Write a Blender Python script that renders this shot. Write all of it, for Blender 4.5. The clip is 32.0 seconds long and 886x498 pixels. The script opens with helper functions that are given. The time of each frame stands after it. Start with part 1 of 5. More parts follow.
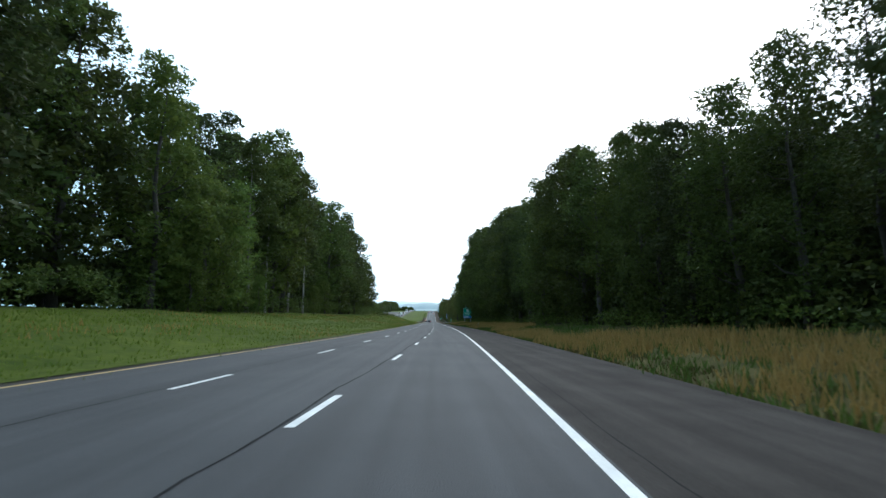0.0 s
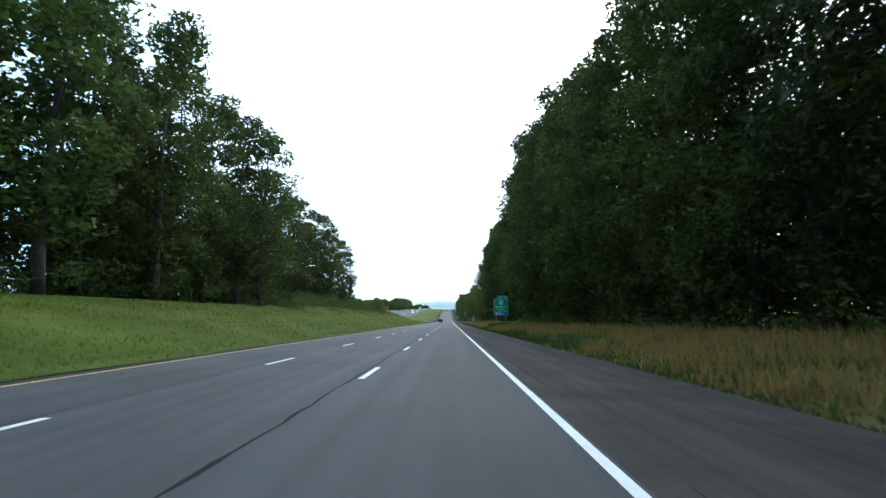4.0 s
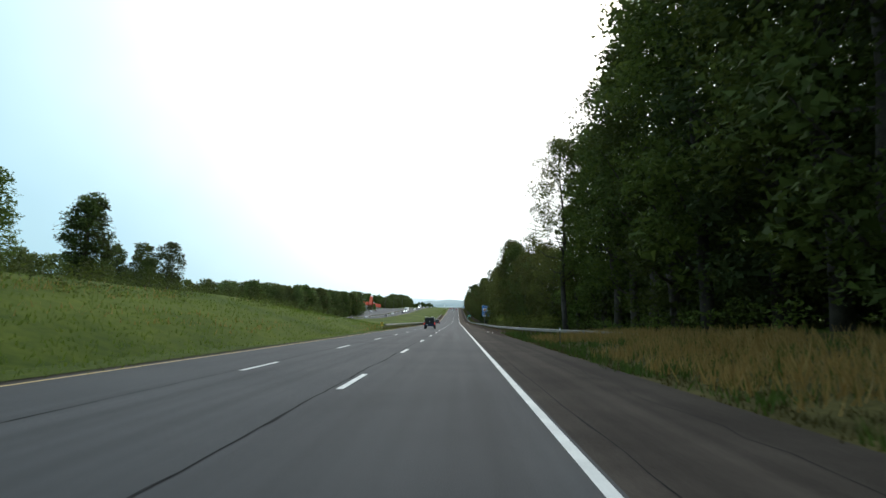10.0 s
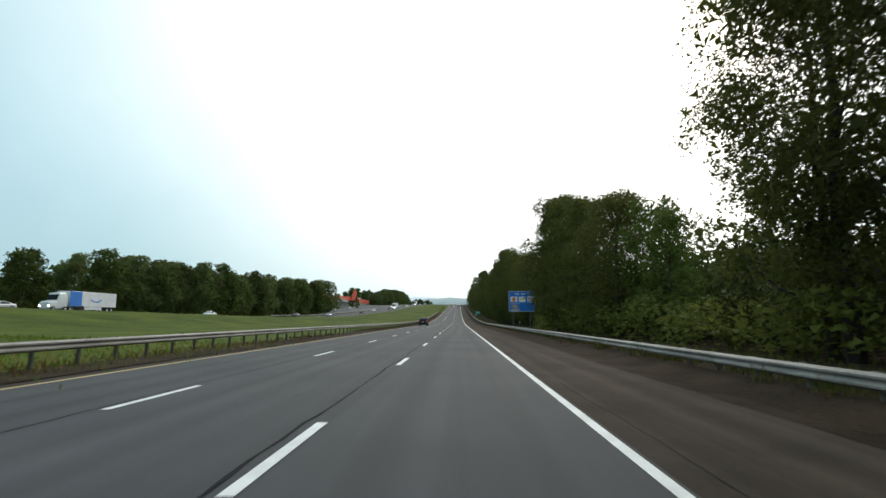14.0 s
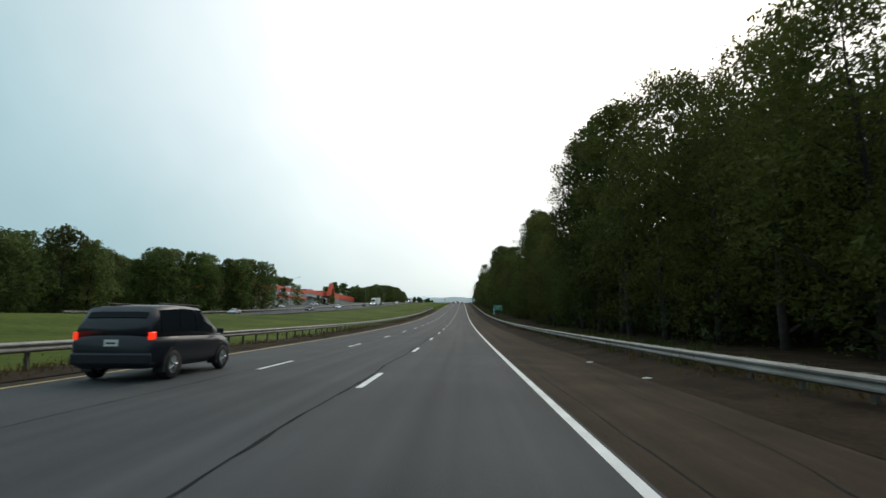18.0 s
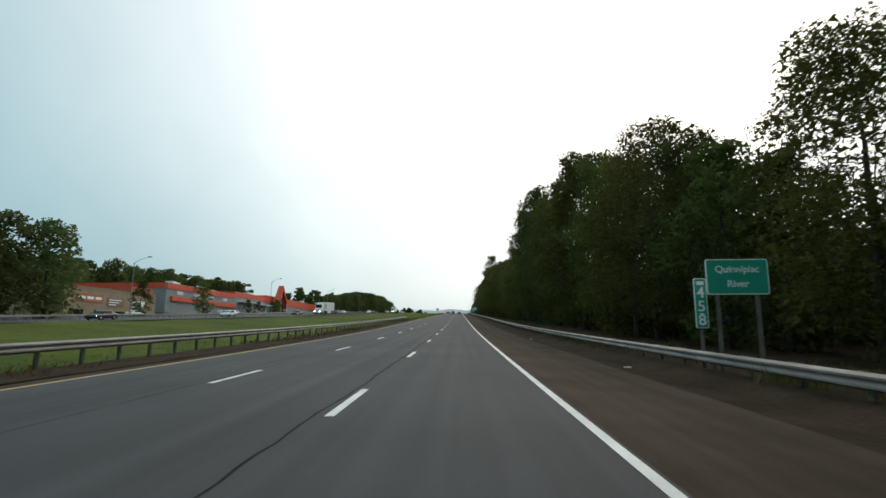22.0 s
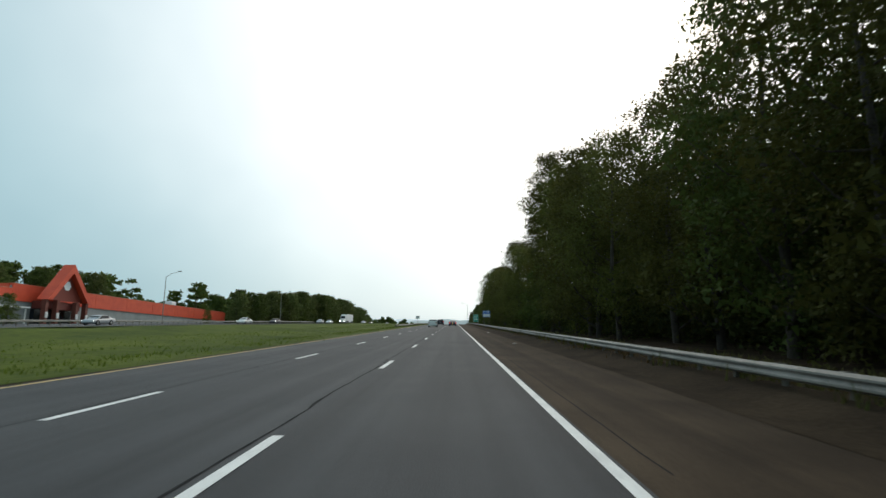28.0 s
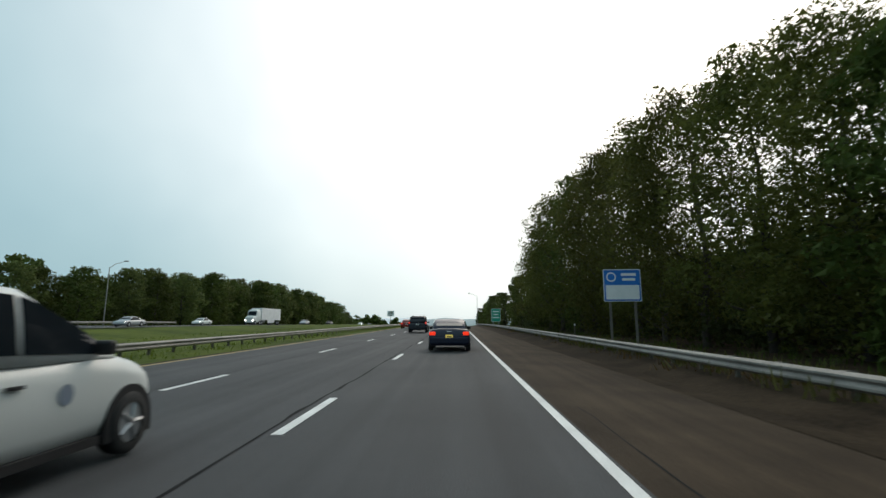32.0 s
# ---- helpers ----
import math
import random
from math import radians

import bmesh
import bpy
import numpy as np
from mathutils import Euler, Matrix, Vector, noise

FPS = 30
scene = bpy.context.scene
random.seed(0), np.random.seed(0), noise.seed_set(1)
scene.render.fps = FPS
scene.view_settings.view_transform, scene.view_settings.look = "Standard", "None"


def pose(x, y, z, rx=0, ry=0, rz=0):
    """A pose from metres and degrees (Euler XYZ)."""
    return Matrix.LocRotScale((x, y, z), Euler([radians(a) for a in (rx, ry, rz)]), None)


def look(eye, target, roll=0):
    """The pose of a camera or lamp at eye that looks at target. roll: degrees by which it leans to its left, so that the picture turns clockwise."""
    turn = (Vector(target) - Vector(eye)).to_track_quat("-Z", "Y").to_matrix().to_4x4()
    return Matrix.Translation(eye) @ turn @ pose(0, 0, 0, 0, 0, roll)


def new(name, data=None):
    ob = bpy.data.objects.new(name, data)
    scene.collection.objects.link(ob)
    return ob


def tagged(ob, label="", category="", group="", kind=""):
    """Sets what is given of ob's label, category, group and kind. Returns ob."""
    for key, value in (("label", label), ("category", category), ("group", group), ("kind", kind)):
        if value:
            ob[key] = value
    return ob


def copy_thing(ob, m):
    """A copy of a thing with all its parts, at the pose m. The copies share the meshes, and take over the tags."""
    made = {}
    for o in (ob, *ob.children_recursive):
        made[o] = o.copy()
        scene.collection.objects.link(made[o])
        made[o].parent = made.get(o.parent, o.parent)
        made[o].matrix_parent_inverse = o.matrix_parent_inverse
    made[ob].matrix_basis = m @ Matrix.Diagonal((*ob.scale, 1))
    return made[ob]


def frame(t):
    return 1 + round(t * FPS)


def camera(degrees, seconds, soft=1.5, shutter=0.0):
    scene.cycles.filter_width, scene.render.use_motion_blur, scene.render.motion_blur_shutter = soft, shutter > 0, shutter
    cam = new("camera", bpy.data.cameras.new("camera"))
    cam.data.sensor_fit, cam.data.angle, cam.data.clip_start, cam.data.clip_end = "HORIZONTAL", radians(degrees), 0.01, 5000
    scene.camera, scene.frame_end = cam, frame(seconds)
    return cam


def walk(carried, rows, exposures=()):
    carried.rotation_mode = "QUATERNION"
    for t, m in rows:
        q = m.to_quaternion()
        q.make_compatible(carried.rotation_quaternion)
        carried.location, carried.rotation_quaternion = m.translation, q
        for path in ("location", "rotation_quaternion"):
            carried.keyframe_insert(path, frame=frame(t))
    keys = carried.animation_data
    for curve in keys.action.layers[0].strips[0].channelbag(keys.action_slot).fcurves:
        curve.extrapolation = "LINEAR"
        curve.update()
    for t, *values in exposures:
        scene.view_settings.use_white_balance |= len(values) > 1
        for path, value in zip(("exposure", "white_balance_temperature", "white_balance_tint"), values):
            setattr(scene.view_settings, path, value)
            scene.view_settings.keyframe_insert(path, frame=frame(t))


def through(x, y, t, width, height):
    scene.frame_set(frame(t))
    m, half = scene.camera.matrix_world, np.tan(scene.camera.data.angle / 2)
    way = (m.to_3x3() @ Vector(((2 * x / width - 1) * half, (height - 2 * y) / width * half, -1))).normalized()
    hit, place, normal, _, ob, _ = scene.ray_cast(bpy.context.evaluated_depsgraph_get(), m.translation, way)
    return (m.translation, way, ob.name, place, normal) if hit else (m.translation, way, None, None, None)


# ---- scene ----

# ---------------------------------------------------------------- plan of the road
LANE = 3.66
TURN_END, TURN = 110.0, 0.045


def road_x(y):
    """Sideways place of our lane's middle at station y: a slight left bend, then straight."""
    return -TURN / (2 * TURN_END) * (TURN_END - y) ** 2 if y < TURN_END else 0.0


def road_heading(y):
    return TURN * (1 - y / TURN_END) if y < TURN_END else 0.0


GRADE = 0.044


def road_z(y):
    """Height of the road at station y: level, then a sag into a long upgrade with a crest far off."""
    if y < 480:
        return 0.0
    if y < 650:
        return GRADE * (y - 480) ** 2 / 340
    if y < 900:
        return GRADE * 85 + GRADE * (y - 650)
    if y < 1340:
        return GRADE * 335 + GRADE * ((y - 900) - (y - 900) ** 2 / 880)
    return GRADE * 555


def road_grade(y):
    return (road_z(y + 1) - road_z(y - 1)) / 2


def at(u, y, h=0.0):
    """World place of a point u metres right of our lane's middle, at station y, h above the road."""
    return Vector((road_x(y) + u, y, road_z(y) + h))


# ---------------------------------------------------------------- camera
cam = camera(80.0, 32.0, soft=1.5, shutter=0.1)
EYE = 1.40
# seconds, station, metres right of the lane's middle, degrees left of the road, degrees up from the road
DRIVE = [
    (0, 0.0, .37, 1.40, 7.75), (1, 25.5, .36, 1.42, 7.78), (2, 51.4, .27, 1.20, 7.74), (3, 77.5, .28, .95, 7.72),
    (4.5, 117.5, .34, .85, 7.62), (6, 158.0, .40, .80, 7.55), (7, 184.6, .47, .80, 7.62), (8, 211.0, .55, .95, 7.58),
    (9, 237.7, .70, 1.45, 7.55), (10, 264.4, .58, 1.50, 7.70), (11, 291.0, .42, 1.55, 7.62), (12, 317.2, .33, 1.64, 7.70),
    (13, 342.8, .16, 1.80, 7.62), (14, 368.6, .03, 1.65, 7.60), (15.5, 407.3, .18, 1.60, 7.62), (17, 445.9, .34, 1.65, 7.64),
    (18, 471.5, .33, 2.10, 7.67), (19, 497.0, .17, 2.30, 7.72), (20, 522.2, .04, 2.02, 7.66), (21, 547.2, .0, 1.85, 7.72),
    (22, 572.2, .09, 1.75, 7.76), (23, 597.3, .24, 1.30, 7.60), (24, 622.3, .39, 1.58, 7.72), (25, 647.3, .44, 1.80, 7.66),
    (26.5, 684.8, .38, 1.45, 7.68), (28, 722.8, .32, 1.15, 7.72), (29, 749.8, .40, 1.50, 7.80), (30, 777.2, .33, 1.40, 7.80),
    (31, 803.7, .33, 1.30, 7.74), (32, 829.5, .37, 1.45, 7.60)]


def drive_pose(y, off, yaw, pitch):
    p = at(off, y, EYE)
    return pose(p.x, p.y, p.z, 90 + pitch + math.degrees(road_grade(y)), 0, yaw - math.degrees(road_heading(y)))


walk(cam, [(t, drive_pose(y, off, yaw, pitch)) for t, y, off, yaw, pitch in DRIVE],
     [(0, .20, 5650, 8), (1, .28, 5550, 8), (2, .45, 5520, 8), (3, .58, 5520, 8), (6, .58, 5520, 8), (7, .52, 5560, 8), (8, .36, 5650, 8), (9, .18, 6000, 10), (12, -.10, 6500, 10),
      (14, -.16, 6600, 10), (17, -.43, 6600, 10), (20, -.53, 6650, 10), (23, -.47, 6650, 10), (28, -.45, 6600, 10), (32, -.5, 6600, 10)])

# ---------------------------------------------------------------- world and sun: a bright overcast sky
SUN_TURN, SUN_UP = radians(22), radians(42)
world = bpy.data.worlds.new("world")
scene.world = world
world.use_nodes = True
wn, wl = world.node_tree.nodes, world.node_tree.links
sky = wn.new("ShaderNodeTexSky")
sky.sky_type, sky.sun_disc = "NISHITA", False
sky.sun_elevation, sky.sun_rotation = SUN_UP, SUN_TURN
sky.air_density, sky.dust_density, sky.ozone_density = 1.0, 6.0, 1.0
cloud_way = wn.new("ShaderNodeTexCoord")
cloud_noise = wn.new("ShaderNodeTexNoise")
cloud_noise.inputs["Scale"].default_value, cloud_noise.inputs["Detail"].default_value = 1.6, 4
cloud_ramp = wn.new("ShaderNodeValToRGB")
cloud_ramp.color_ramp.elements[0].color = (8.6, 10.2, 11.2, 1)
cloud_ramp.color_ramp.elements[1].color = (13.5, 14.2, 14.6, 1)
cloud_ramp.color_ramp.elements[0].position, cloud_ramp.color_ramp.elements[1].position = .3, .7
cloud_mix = wn.new("ShaderNodeMix")
cloud_mix.data_type = "RGBA"
cloud_mix.inputs[0].default_value = 0.72
wl.new(cloud_way.outputs["Generated"], cloud_noise.inputs["Vector"])
wl.new(cloud_noise.outputs["Fac"], cloud_ramp.inputs["Fac"])
wl.new(sky.outputs["Color"], cloud_mix.inputs[6])
wl.new(cloud_ramp.outputs["Color"], cloud_mix.inputs[7])
# the cloud layer glows towards the hidden sun and dims away from it
glow_dot = wn.new("ShaderNodeVectorMath")
glow_dot.operation = "DOT_PRODUCT"
glow_dot.inputs[1].default_value = (math.sin(SUN_TURN) * math.cos(SUN_UP), math.cos(SUN_TURN) * math.cos(SUN_UP), math.sin(SUN_UP))
glow_map = wn.new("ShaderNodeMapRange")
glow_map.interpolation_type = "SMOOTHSTEP"
glow_map.inputs["From Min"].default_value, glow_map.inputs["From Max"].default_value = .44, .95
glow_mix = wn.new("ShaderNodeMix")
glow_mix.data_type, glow_mix.blend_type = "RGBA", "MULTIPLY"
glow_mix.inputs[0].default_value = 1
glow_ramp = wn.new("ShaderNodeValToRGB")
glow_ramp.color_ramp.elements[0].color = (.665, .875, .91, 1)
glow_ramp.color_ramp.elements[1].color = (1.6, 1.56, 1.5, 1)
wl.new(cloud_way.outputs["Generated"], glow_dot.inputs[0])
wl.new(glow_dot.outputs["Value"], glow_map.inputs["Value"])
wl.new(glow_map.outputs["Result"], glow_ramp.inputs["Fac"])
wl.new(cloud_mix.outputs[2], glow_mix.inputs[6])
wl.new(glow_ramp.outputs["Color"], glow_mix.inputs[7])
wl.new(glow_mix.outputs[2], wn["Background"].inputs["Color"])
wn["Background"].inputs["Strength"].default_value = 0.1
sun = new("sun", bpy.data.lights.new("sun", "SUN"))
sun.data.energy, sun.data.angle, sun.data.color = 0.7, radians(30), (1, .97, .92)
sun.matrix_world = look((0, 0, 0), (-math.sin(SUN_TURN) * math.cos(SUN_UP), -math.cos(SUN_TURN) * math.cos(SUN_UP), -math.sin(SUN_UP)))


# ---------------------------------------------------------------- materials
def material(name, low, high, scale=4.0, fine=60.0, rough=.85, metal=0.0, bump=.3, coat=0.0, spread=0.0, gloss=.5, streak=0.0):
    """Two colours mixed by noise at two scales, with fine relief; spread varies it from object to object."""
    m = bpy.data.materials.new(name)
    m.use_nodes = True
    n, l = m.node_tree.nodes, m.node_tree.links
    b = n["Principled BSDF"]
    b.inputs["Roughness"].default_value, b.inputs["Metallic"].default_value = rough, metal
    b.inputs["Coat Weight"].default_value = coat
    b.inputs["Specular IOR Level"].default_value = gloss
    geo = n.new("ShaderNodeNewGeometry")
    big, small = n.new("ShaderNodeTexNoise"), n.new("ShaderNodeTexNoise")
    big.inputs["Scale"].default_value, big.inputs["Detail"].default_value = scale, 5
    small.inputs["Scale"].default_value, small.inputs["Detail"].default_value = fine, 3
    l.new(geo.outputs["Position"], big.inputs["Vector"])
    l.new(geo.outputs["Position"], small.inputs["Vector"])
    add = n.new("ShaderNodeMath")
    add.operation = "MULTIPLY_ADD"
    add.inputs[1].default_value = .4
    l.new(small.outputs["Fac"], add.inputs[0])
    half = n.new("ShaderNodeMath")
    half.operation = "MULTIPLY"
    half.inputs[1].default_value = .6
    l.new(big.outputs["Fac"], half.inputs[0])
    l.new(half.outputs[0], add.inputs[2])
    ramp = n.new("ShaderNodeValToRGB")
    ramp.color_ramp.elements[0].color, ramp.color_ramp.elements[1].color = (*low, 1), (*high, 1)
    ramp.color_ramp.elements[0].position, ramp.color_ramp.elements[1].position = .35, .65
    l.new(add.outputs[0], ramp.inputs["Fac"])
    colour = ramp.outputs["Color"]
    if streak:
        # long worn tracks along the road
        squeeze = n.new("ShaderNodeVectorMath")
        squeeze.operation = "MULTIPLY"
        squeeze.inputs[1].default_value = (1.6, .018, 0)
        band = n.new("ShaderNodeTexNoise")
        band.inputs["Scale"].default_value, band.inputs["Detail"].default_value = 1.0, 6
        l.new(geo.outputs["Position"], squeeze.inputs[0])
        l.new(squeeze.outputs["Vector"], band.inputs["Vector"])
        amount = n.new("ShaderNodeMapRange")
        amount.inputs["From Min"].default_value, amount.inputs["From Max"].default_value = .3, .7
        amount.inputs["To Min"].default_value, amount.inputs["To Max"].default_value = 1 - streak, 1 + streak
        l.new(band.outputs["Fac"], amount.inputs["Value"])
        worn = n.new("ShaderNodeHueSaturation")
        l.new(amount.outputs["Result"], worn.inputs["Value"])
        l.new(colour, worn.inputs["Color"])
        colour = worn.outputs["Color"]
    if spread:
        info = n.new("ShaderNodeObjectInfo")
        hue = n.new("ShaderNodeHueSaturation")
        way = n.new("ShaderNodeMapRange")
        way.inputs["To Min"].default_value, way.inputs["To Max"].default_value = 1 - spread, 1 + spread
        l.new(info.outputs["Random"], way.inputs["Value"])
        l.new(way.outputs["Result"], hue.inputs["Value"])
        l.new(colour, hue.inputs["Color"])
        colour = hue.outputs["Color"]
    l.new(colour, b.inputs["Base Color"])
    if bump:
        bp = n.new("ShaderNodeBump")
        bp.inputs["Strength"].default_value, bp.inputs["Distance"].default_value = bump, .02
        l.new(small.outputs["Fac"], bp.inputs["Height"])
        l.new(bp.outputs["Normal"], b.inputs["Normal"])
    return m


def leaf_material(name, low, high, through=.25):
    """Leaves: the colour varies leaf by leaf and tree by tree; some light comes through."""
    m = bpy.data.materials.new(name)
    m.use_nodes = True
    n, l = m.node_tree.nodes, m.node_tree.links
    b = n["Principled BSDF"]
    b.inputs["Roughness"].default_value = .6
    b.inputs["Specular IOR Level"].default_value = .12
    geo, info = n.new("ShaderNodeNewGeometry"), n.new("ShaderNodeObjectInfo")
    ramp = n.new("ShaderNodeValToRGB")
    ramp.color_ramp.elements[0].color, ramp.color_ramp.elements[1].color = (*low, 1), (*high, 1)
    big = n.new("ShaderNodeTexNoise")
    big.inputs["Scale"].default_value = .35
    l.new(geo.outputs["Position"], big.inputs["Vector"])
    add = n.new("ShaderNodeMath")
    add.operation = "MULTIPLY_ADD"
    add.inputs[1].default_value = .45
    l.new(geo.outputs["Random Per Island"], add.inputs[0])
    sub = n.new("ShaderNodeMath")
    sub.operation = "MULTIPLY"
    sub.inputs[1].default_value = .55
    l.new(big.outputs["Fac"], sub.inputs[0])
    l.new(sub.outputs[0], add.inputs[2])
    l.new(add.outputs[0], ramp.inputs["Fac"])
    hue = n.new("ShaderNodeHueSaturation")
    way = n.new("ShaderNodeMapRange")
    way.inputs["To Min"].default_value, way.inputs["To Max"].default_value = .72, 1.3
    l.new(info.outputs["Random"], way.inputs["Value"])
    l.new(way.outputs["Result"], hue.inputs["Value"])
    tint = n.new("ShaderNodeMapRange")
    tint.inputs["To Min"].default_value, tint.inputs["To Max"].default_value = .48, .515
    l.new(info.outputs["Random"], tint.inputs["Value"])
    l.new(tint.outputs["Result"], hue.inputs["Hue"])
    l.new(ramp.outputs["Color"], hue.inputs["Color"])
    l.new(hue.outputs["Color"], b.inputs["Base Color"])
    tr = n.new("ShaderNodeBsdfTranslucent")
    l.new(hue.outputs["Color"], tr.inputs["Color"])
    mix = n.new("ShaderNodeMixShader")
    mix.inputs[0].default_value = through
    l.new(b.outputs[0], mix.inputs[1])
    l.new(tr.outputs[0], mix.inputs[2])
    l.new(mix.outputs[0], n["Material Output"].inputs["Surface"])
    return m


def plain(name, colour, rough=.5, metal=0.0, glow=0.0, coat=0.0):
    m = bpy.data.materials.new(name)
    m.use_nodes = True
    b = m.node_tree.nodes["Principled BSDF"]
    b.inputs["Base Color"].default_value = (*colour, 1)
    b.inputs["Roughness"].default_value, b.inputs["Metallic"].default_value = rough, metal
    b.inputs["Coat Weight"].default_value = coat
    if glow:
        b.inputs["Emission Color"].default_value = (*colour, 1)
        b.inputs["Emission Strength"].default_value = glow
    return m


ASPHALT = material("asphalt", (.034, .036, .039), (.054, .056, .059), .25, 55, .8, bump=.5, gloss=.3, streak=.28)
SHOULDER = material("shoulder_asphalt", (.034, .0232, .0145), (.068, .0475, .030), .5, 30, .9, bump=.7, gloss=.12, streak=.35)


def tint_along(m, y0, y1, tint):
    """The surface's colour drifts along the drive from a greyer tint of itself to its own."""
    n, l = m.node_tree.nodes, m.node_tree.links
    b = n["Principled BSDF"]
    own = b.inputs["Base Color"].links[0].from_socket
    geo, sep, span, mix = n.new("ShaderNodeNewGeometry"), n.new("ShaderNodeSeparateXYZ"), n.new("ShaderNodeMapRange"), n.new("ShaderNodeMix")
    mix.data_type, mix.blend_type = "RGBA", "MULTIPLY"
    mix.inputs[7].default_value = (*tint, 1)
    span.inputs["From Min"].default_value, span.inputs["From Max"].default_value = y0, y1
    span.inputs["To Min"].default_value, span.inputs["To Max"].default_value = 1, 0
    l.new(geo.outputs["Position"], sep.inputs[0])
    l.new(sep.outputs["Y"], span.inputs["Value"])
    l.new(span.outputs["Result"], mix.inputs[0])
    l.new(own, mix.inputs[6])
    l.new(mix.outputs[2], b.inputs["Base Color"])


tint_along(SHOULDER, 190, 480, (.84, 1.06, 1.50))
PAINT = material("road_paint", (.55, .55, .54), (.78, .78, .76), 1.5, 30, .6, bump=.2)
YELLOW = material("yellow_road_paint", (.50, .33, .10), (.66, .46, .17), 1.2, 25, .6, bump=.2)
TAR = material("tar_seam", (.015, .015, .016), (.032, .032, .032), 2, 30, .95, gloss=.05)
GRASS_LAND = material("grass_land", (.030, .050, .006), (.092, .114, .015), .12, 1.6, .95, bump=.6, gloss=.08)
STEEL = material("galvanised_steel", (.17, .165, .15), (.31, .30, .275), .9, 18, .62, .3, .15)
POST_STEEL = material("weathered_post", (.10, .09, .075), (.2, .18, .15), 2, 25, .7, .2, .2)
BARK = material("bark", (.026, .021, .017), (.072, .060, .049), 1.5, 14, .95, bump=.8, spread=.3)
PALE_BARK = material("pale_bark", (.12, .11, .10), (.26, .24, .21), 1.2, 12, .95, bump=.6, spread=.2)
LEAF = leaf_material("leaf", (.032, .047, .012), (.105, .135, .031), .38)
LEAF_LIGHT = leaf_material("light_leaf", (.042, .068, .014), (.140, .180, .037), .42)
# olive tone of the later trees, with a warm colour cast mixed in
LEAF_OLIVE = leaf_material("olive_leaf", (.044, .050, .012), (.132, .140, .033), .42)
# brighter copy of the olive leaf; light on the brush is in the colour
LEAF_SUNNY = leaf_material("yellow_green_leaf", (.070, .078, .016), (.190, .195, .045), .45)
# leaf of the far trees, with aerial haze mixed into its colour
LEAF_HAZED = leaf_material("hazed_leaf", (.048, .066, .022), (.150, .178, .055), .45)
# darker leaf: some trees' own tone, and shade painted into woods and undergrowth
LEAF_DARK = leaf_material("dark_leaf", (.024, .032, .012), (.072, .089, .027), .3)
GRASS = leaf_material("grass_blades", (.030, .060, .009), (.095, .140, .028), .3)
DRY_GRASS = leaf_material("dry_grass", (.19, .128, .040), (.39, .27, .09), .3)


# ---------------------------------------------------------------- small mesh helpers
def mesh_object(name, verts, faces, mat, parent=None, label="", smooth=False):
    me = bpy.data.meshes.new(name)
    me.from_pydata([tuple(v) for v in verts], [], faces)
    if mat is not None:
        me.materials.append(mat)
    if smooth:
        me.polygons.foreach_set("use_smooth", [True] * len(me.polygons))
    me.update()
    ob = new(name, me)
    if parent is not None:
        ob.parent = parent
    if label:
        ob["label"] = label
    return ob


def part(name, bm, mat, parent, label="", smooth=False):
    me = bpy.data.meshes.new(name)
    bmesh.ops.recalc_face_normals(bm, faces=bm.faces)
    bm.to_mesh(me)
    bm.free()
    me.materials.append(mat)
    if smooth:
        me.polygons.foreach_set("use_smooth", [True] * len(me.polygons))
    ob = new(name, me)
    ob.parent = parent
    if label:
        ob["label"] = label
    return ob


def box(bm, x0, x1, y0, y1, z0, z1, bevel=0.0, seg=1):
    r = bmesh.ops.create_cube(bm, size=1)
    vs = r["verts"]
    for v in vs:
        v.co = Vector(((x0 + x1) / 2 + v.co.x * (x1 - x0), (y0 + y1) / 2 + v.co.y * (y1 - y0), (z0 + z1) / 2 + v.co.z * (z1 - z0)))
    if bevel:
        es = {e for v in vs for e in v.link_edges}
        bmesh.ops.bevel(bm, geom=list(es), offset=bevel, segments=seg, affect="EDGES", profile=.5)
    return vs


def tube(bm, a, b, ra, rb, sides=8, cap=True):
    a, b = Vector(a), Vector(b)
    q = (b - a).to_track_quat("Z", "Y")
    rings = []
    for p, r in ((a, ra), (b, rb)):
        rings.append([bm.verts.new(p + q @ Vector((r * math.cos(k * 2 * math.pi / sides), r * math.sin(k * 2 * math.pi / sides), 0)))
                      for k in range(sides)])
    for k in range(sides):
        bm.faces.new((rings[0][k], rings[0][(k + 1) % sides], rings[1][(k + 1) % sides], rings[1][k]))
    if cap:
        bm.faces.new(rings[0][::-1])
        bm.faces.new(rings[1])


def empty(name, m, label, category, group=""):
    ob = new(name)
    ob.empty_display_size = .2
    ob.matrix_basis = m
    return tagged(ob, label, category, group)


def strip(name, u0, u1, y0, y1, step, h, mat, parent=None, thick=.0, label=""):
    """A band along the road between two offsets (numbers or functions of the station)."""
    f0 = u0 if callable(u0) else (lambda y: u0)
    f1 = u1 if callable(u1) else (lambda y: u1)
    fh = h if callable(h) else (lambda u, y: h)
    ys = list(np.arange(y0, y1, step)) + [y1]
    vs, fs = [], []
    for y in ys:
        vs += [at(f0(y), y, fh(f0(y), y)), at(f1(y), y, fh(f1(y), y))]
    for k in range(len(ys) - 1):
        fs.append((2 * k, 2 * k + 1, 2 * k + 3, 2 * k + 2))
    return mesh_object(name, vs, fs, mat, parent, label)


# ---------------------------------------------------------------- ground
def smooth(a, b, x):
    t = min(1, max(0, (x - a) / (b - a)))
    return t * t * (3 - 2 * t)


def other_u(y):
    """Middle of the oncoming carriageway."""
    return float(np.interp(y, [-300, 250, 350, 450, 550, 700, 1000, 1600], [-150, -118, -95, -76, -60, -48, -46, -44]))


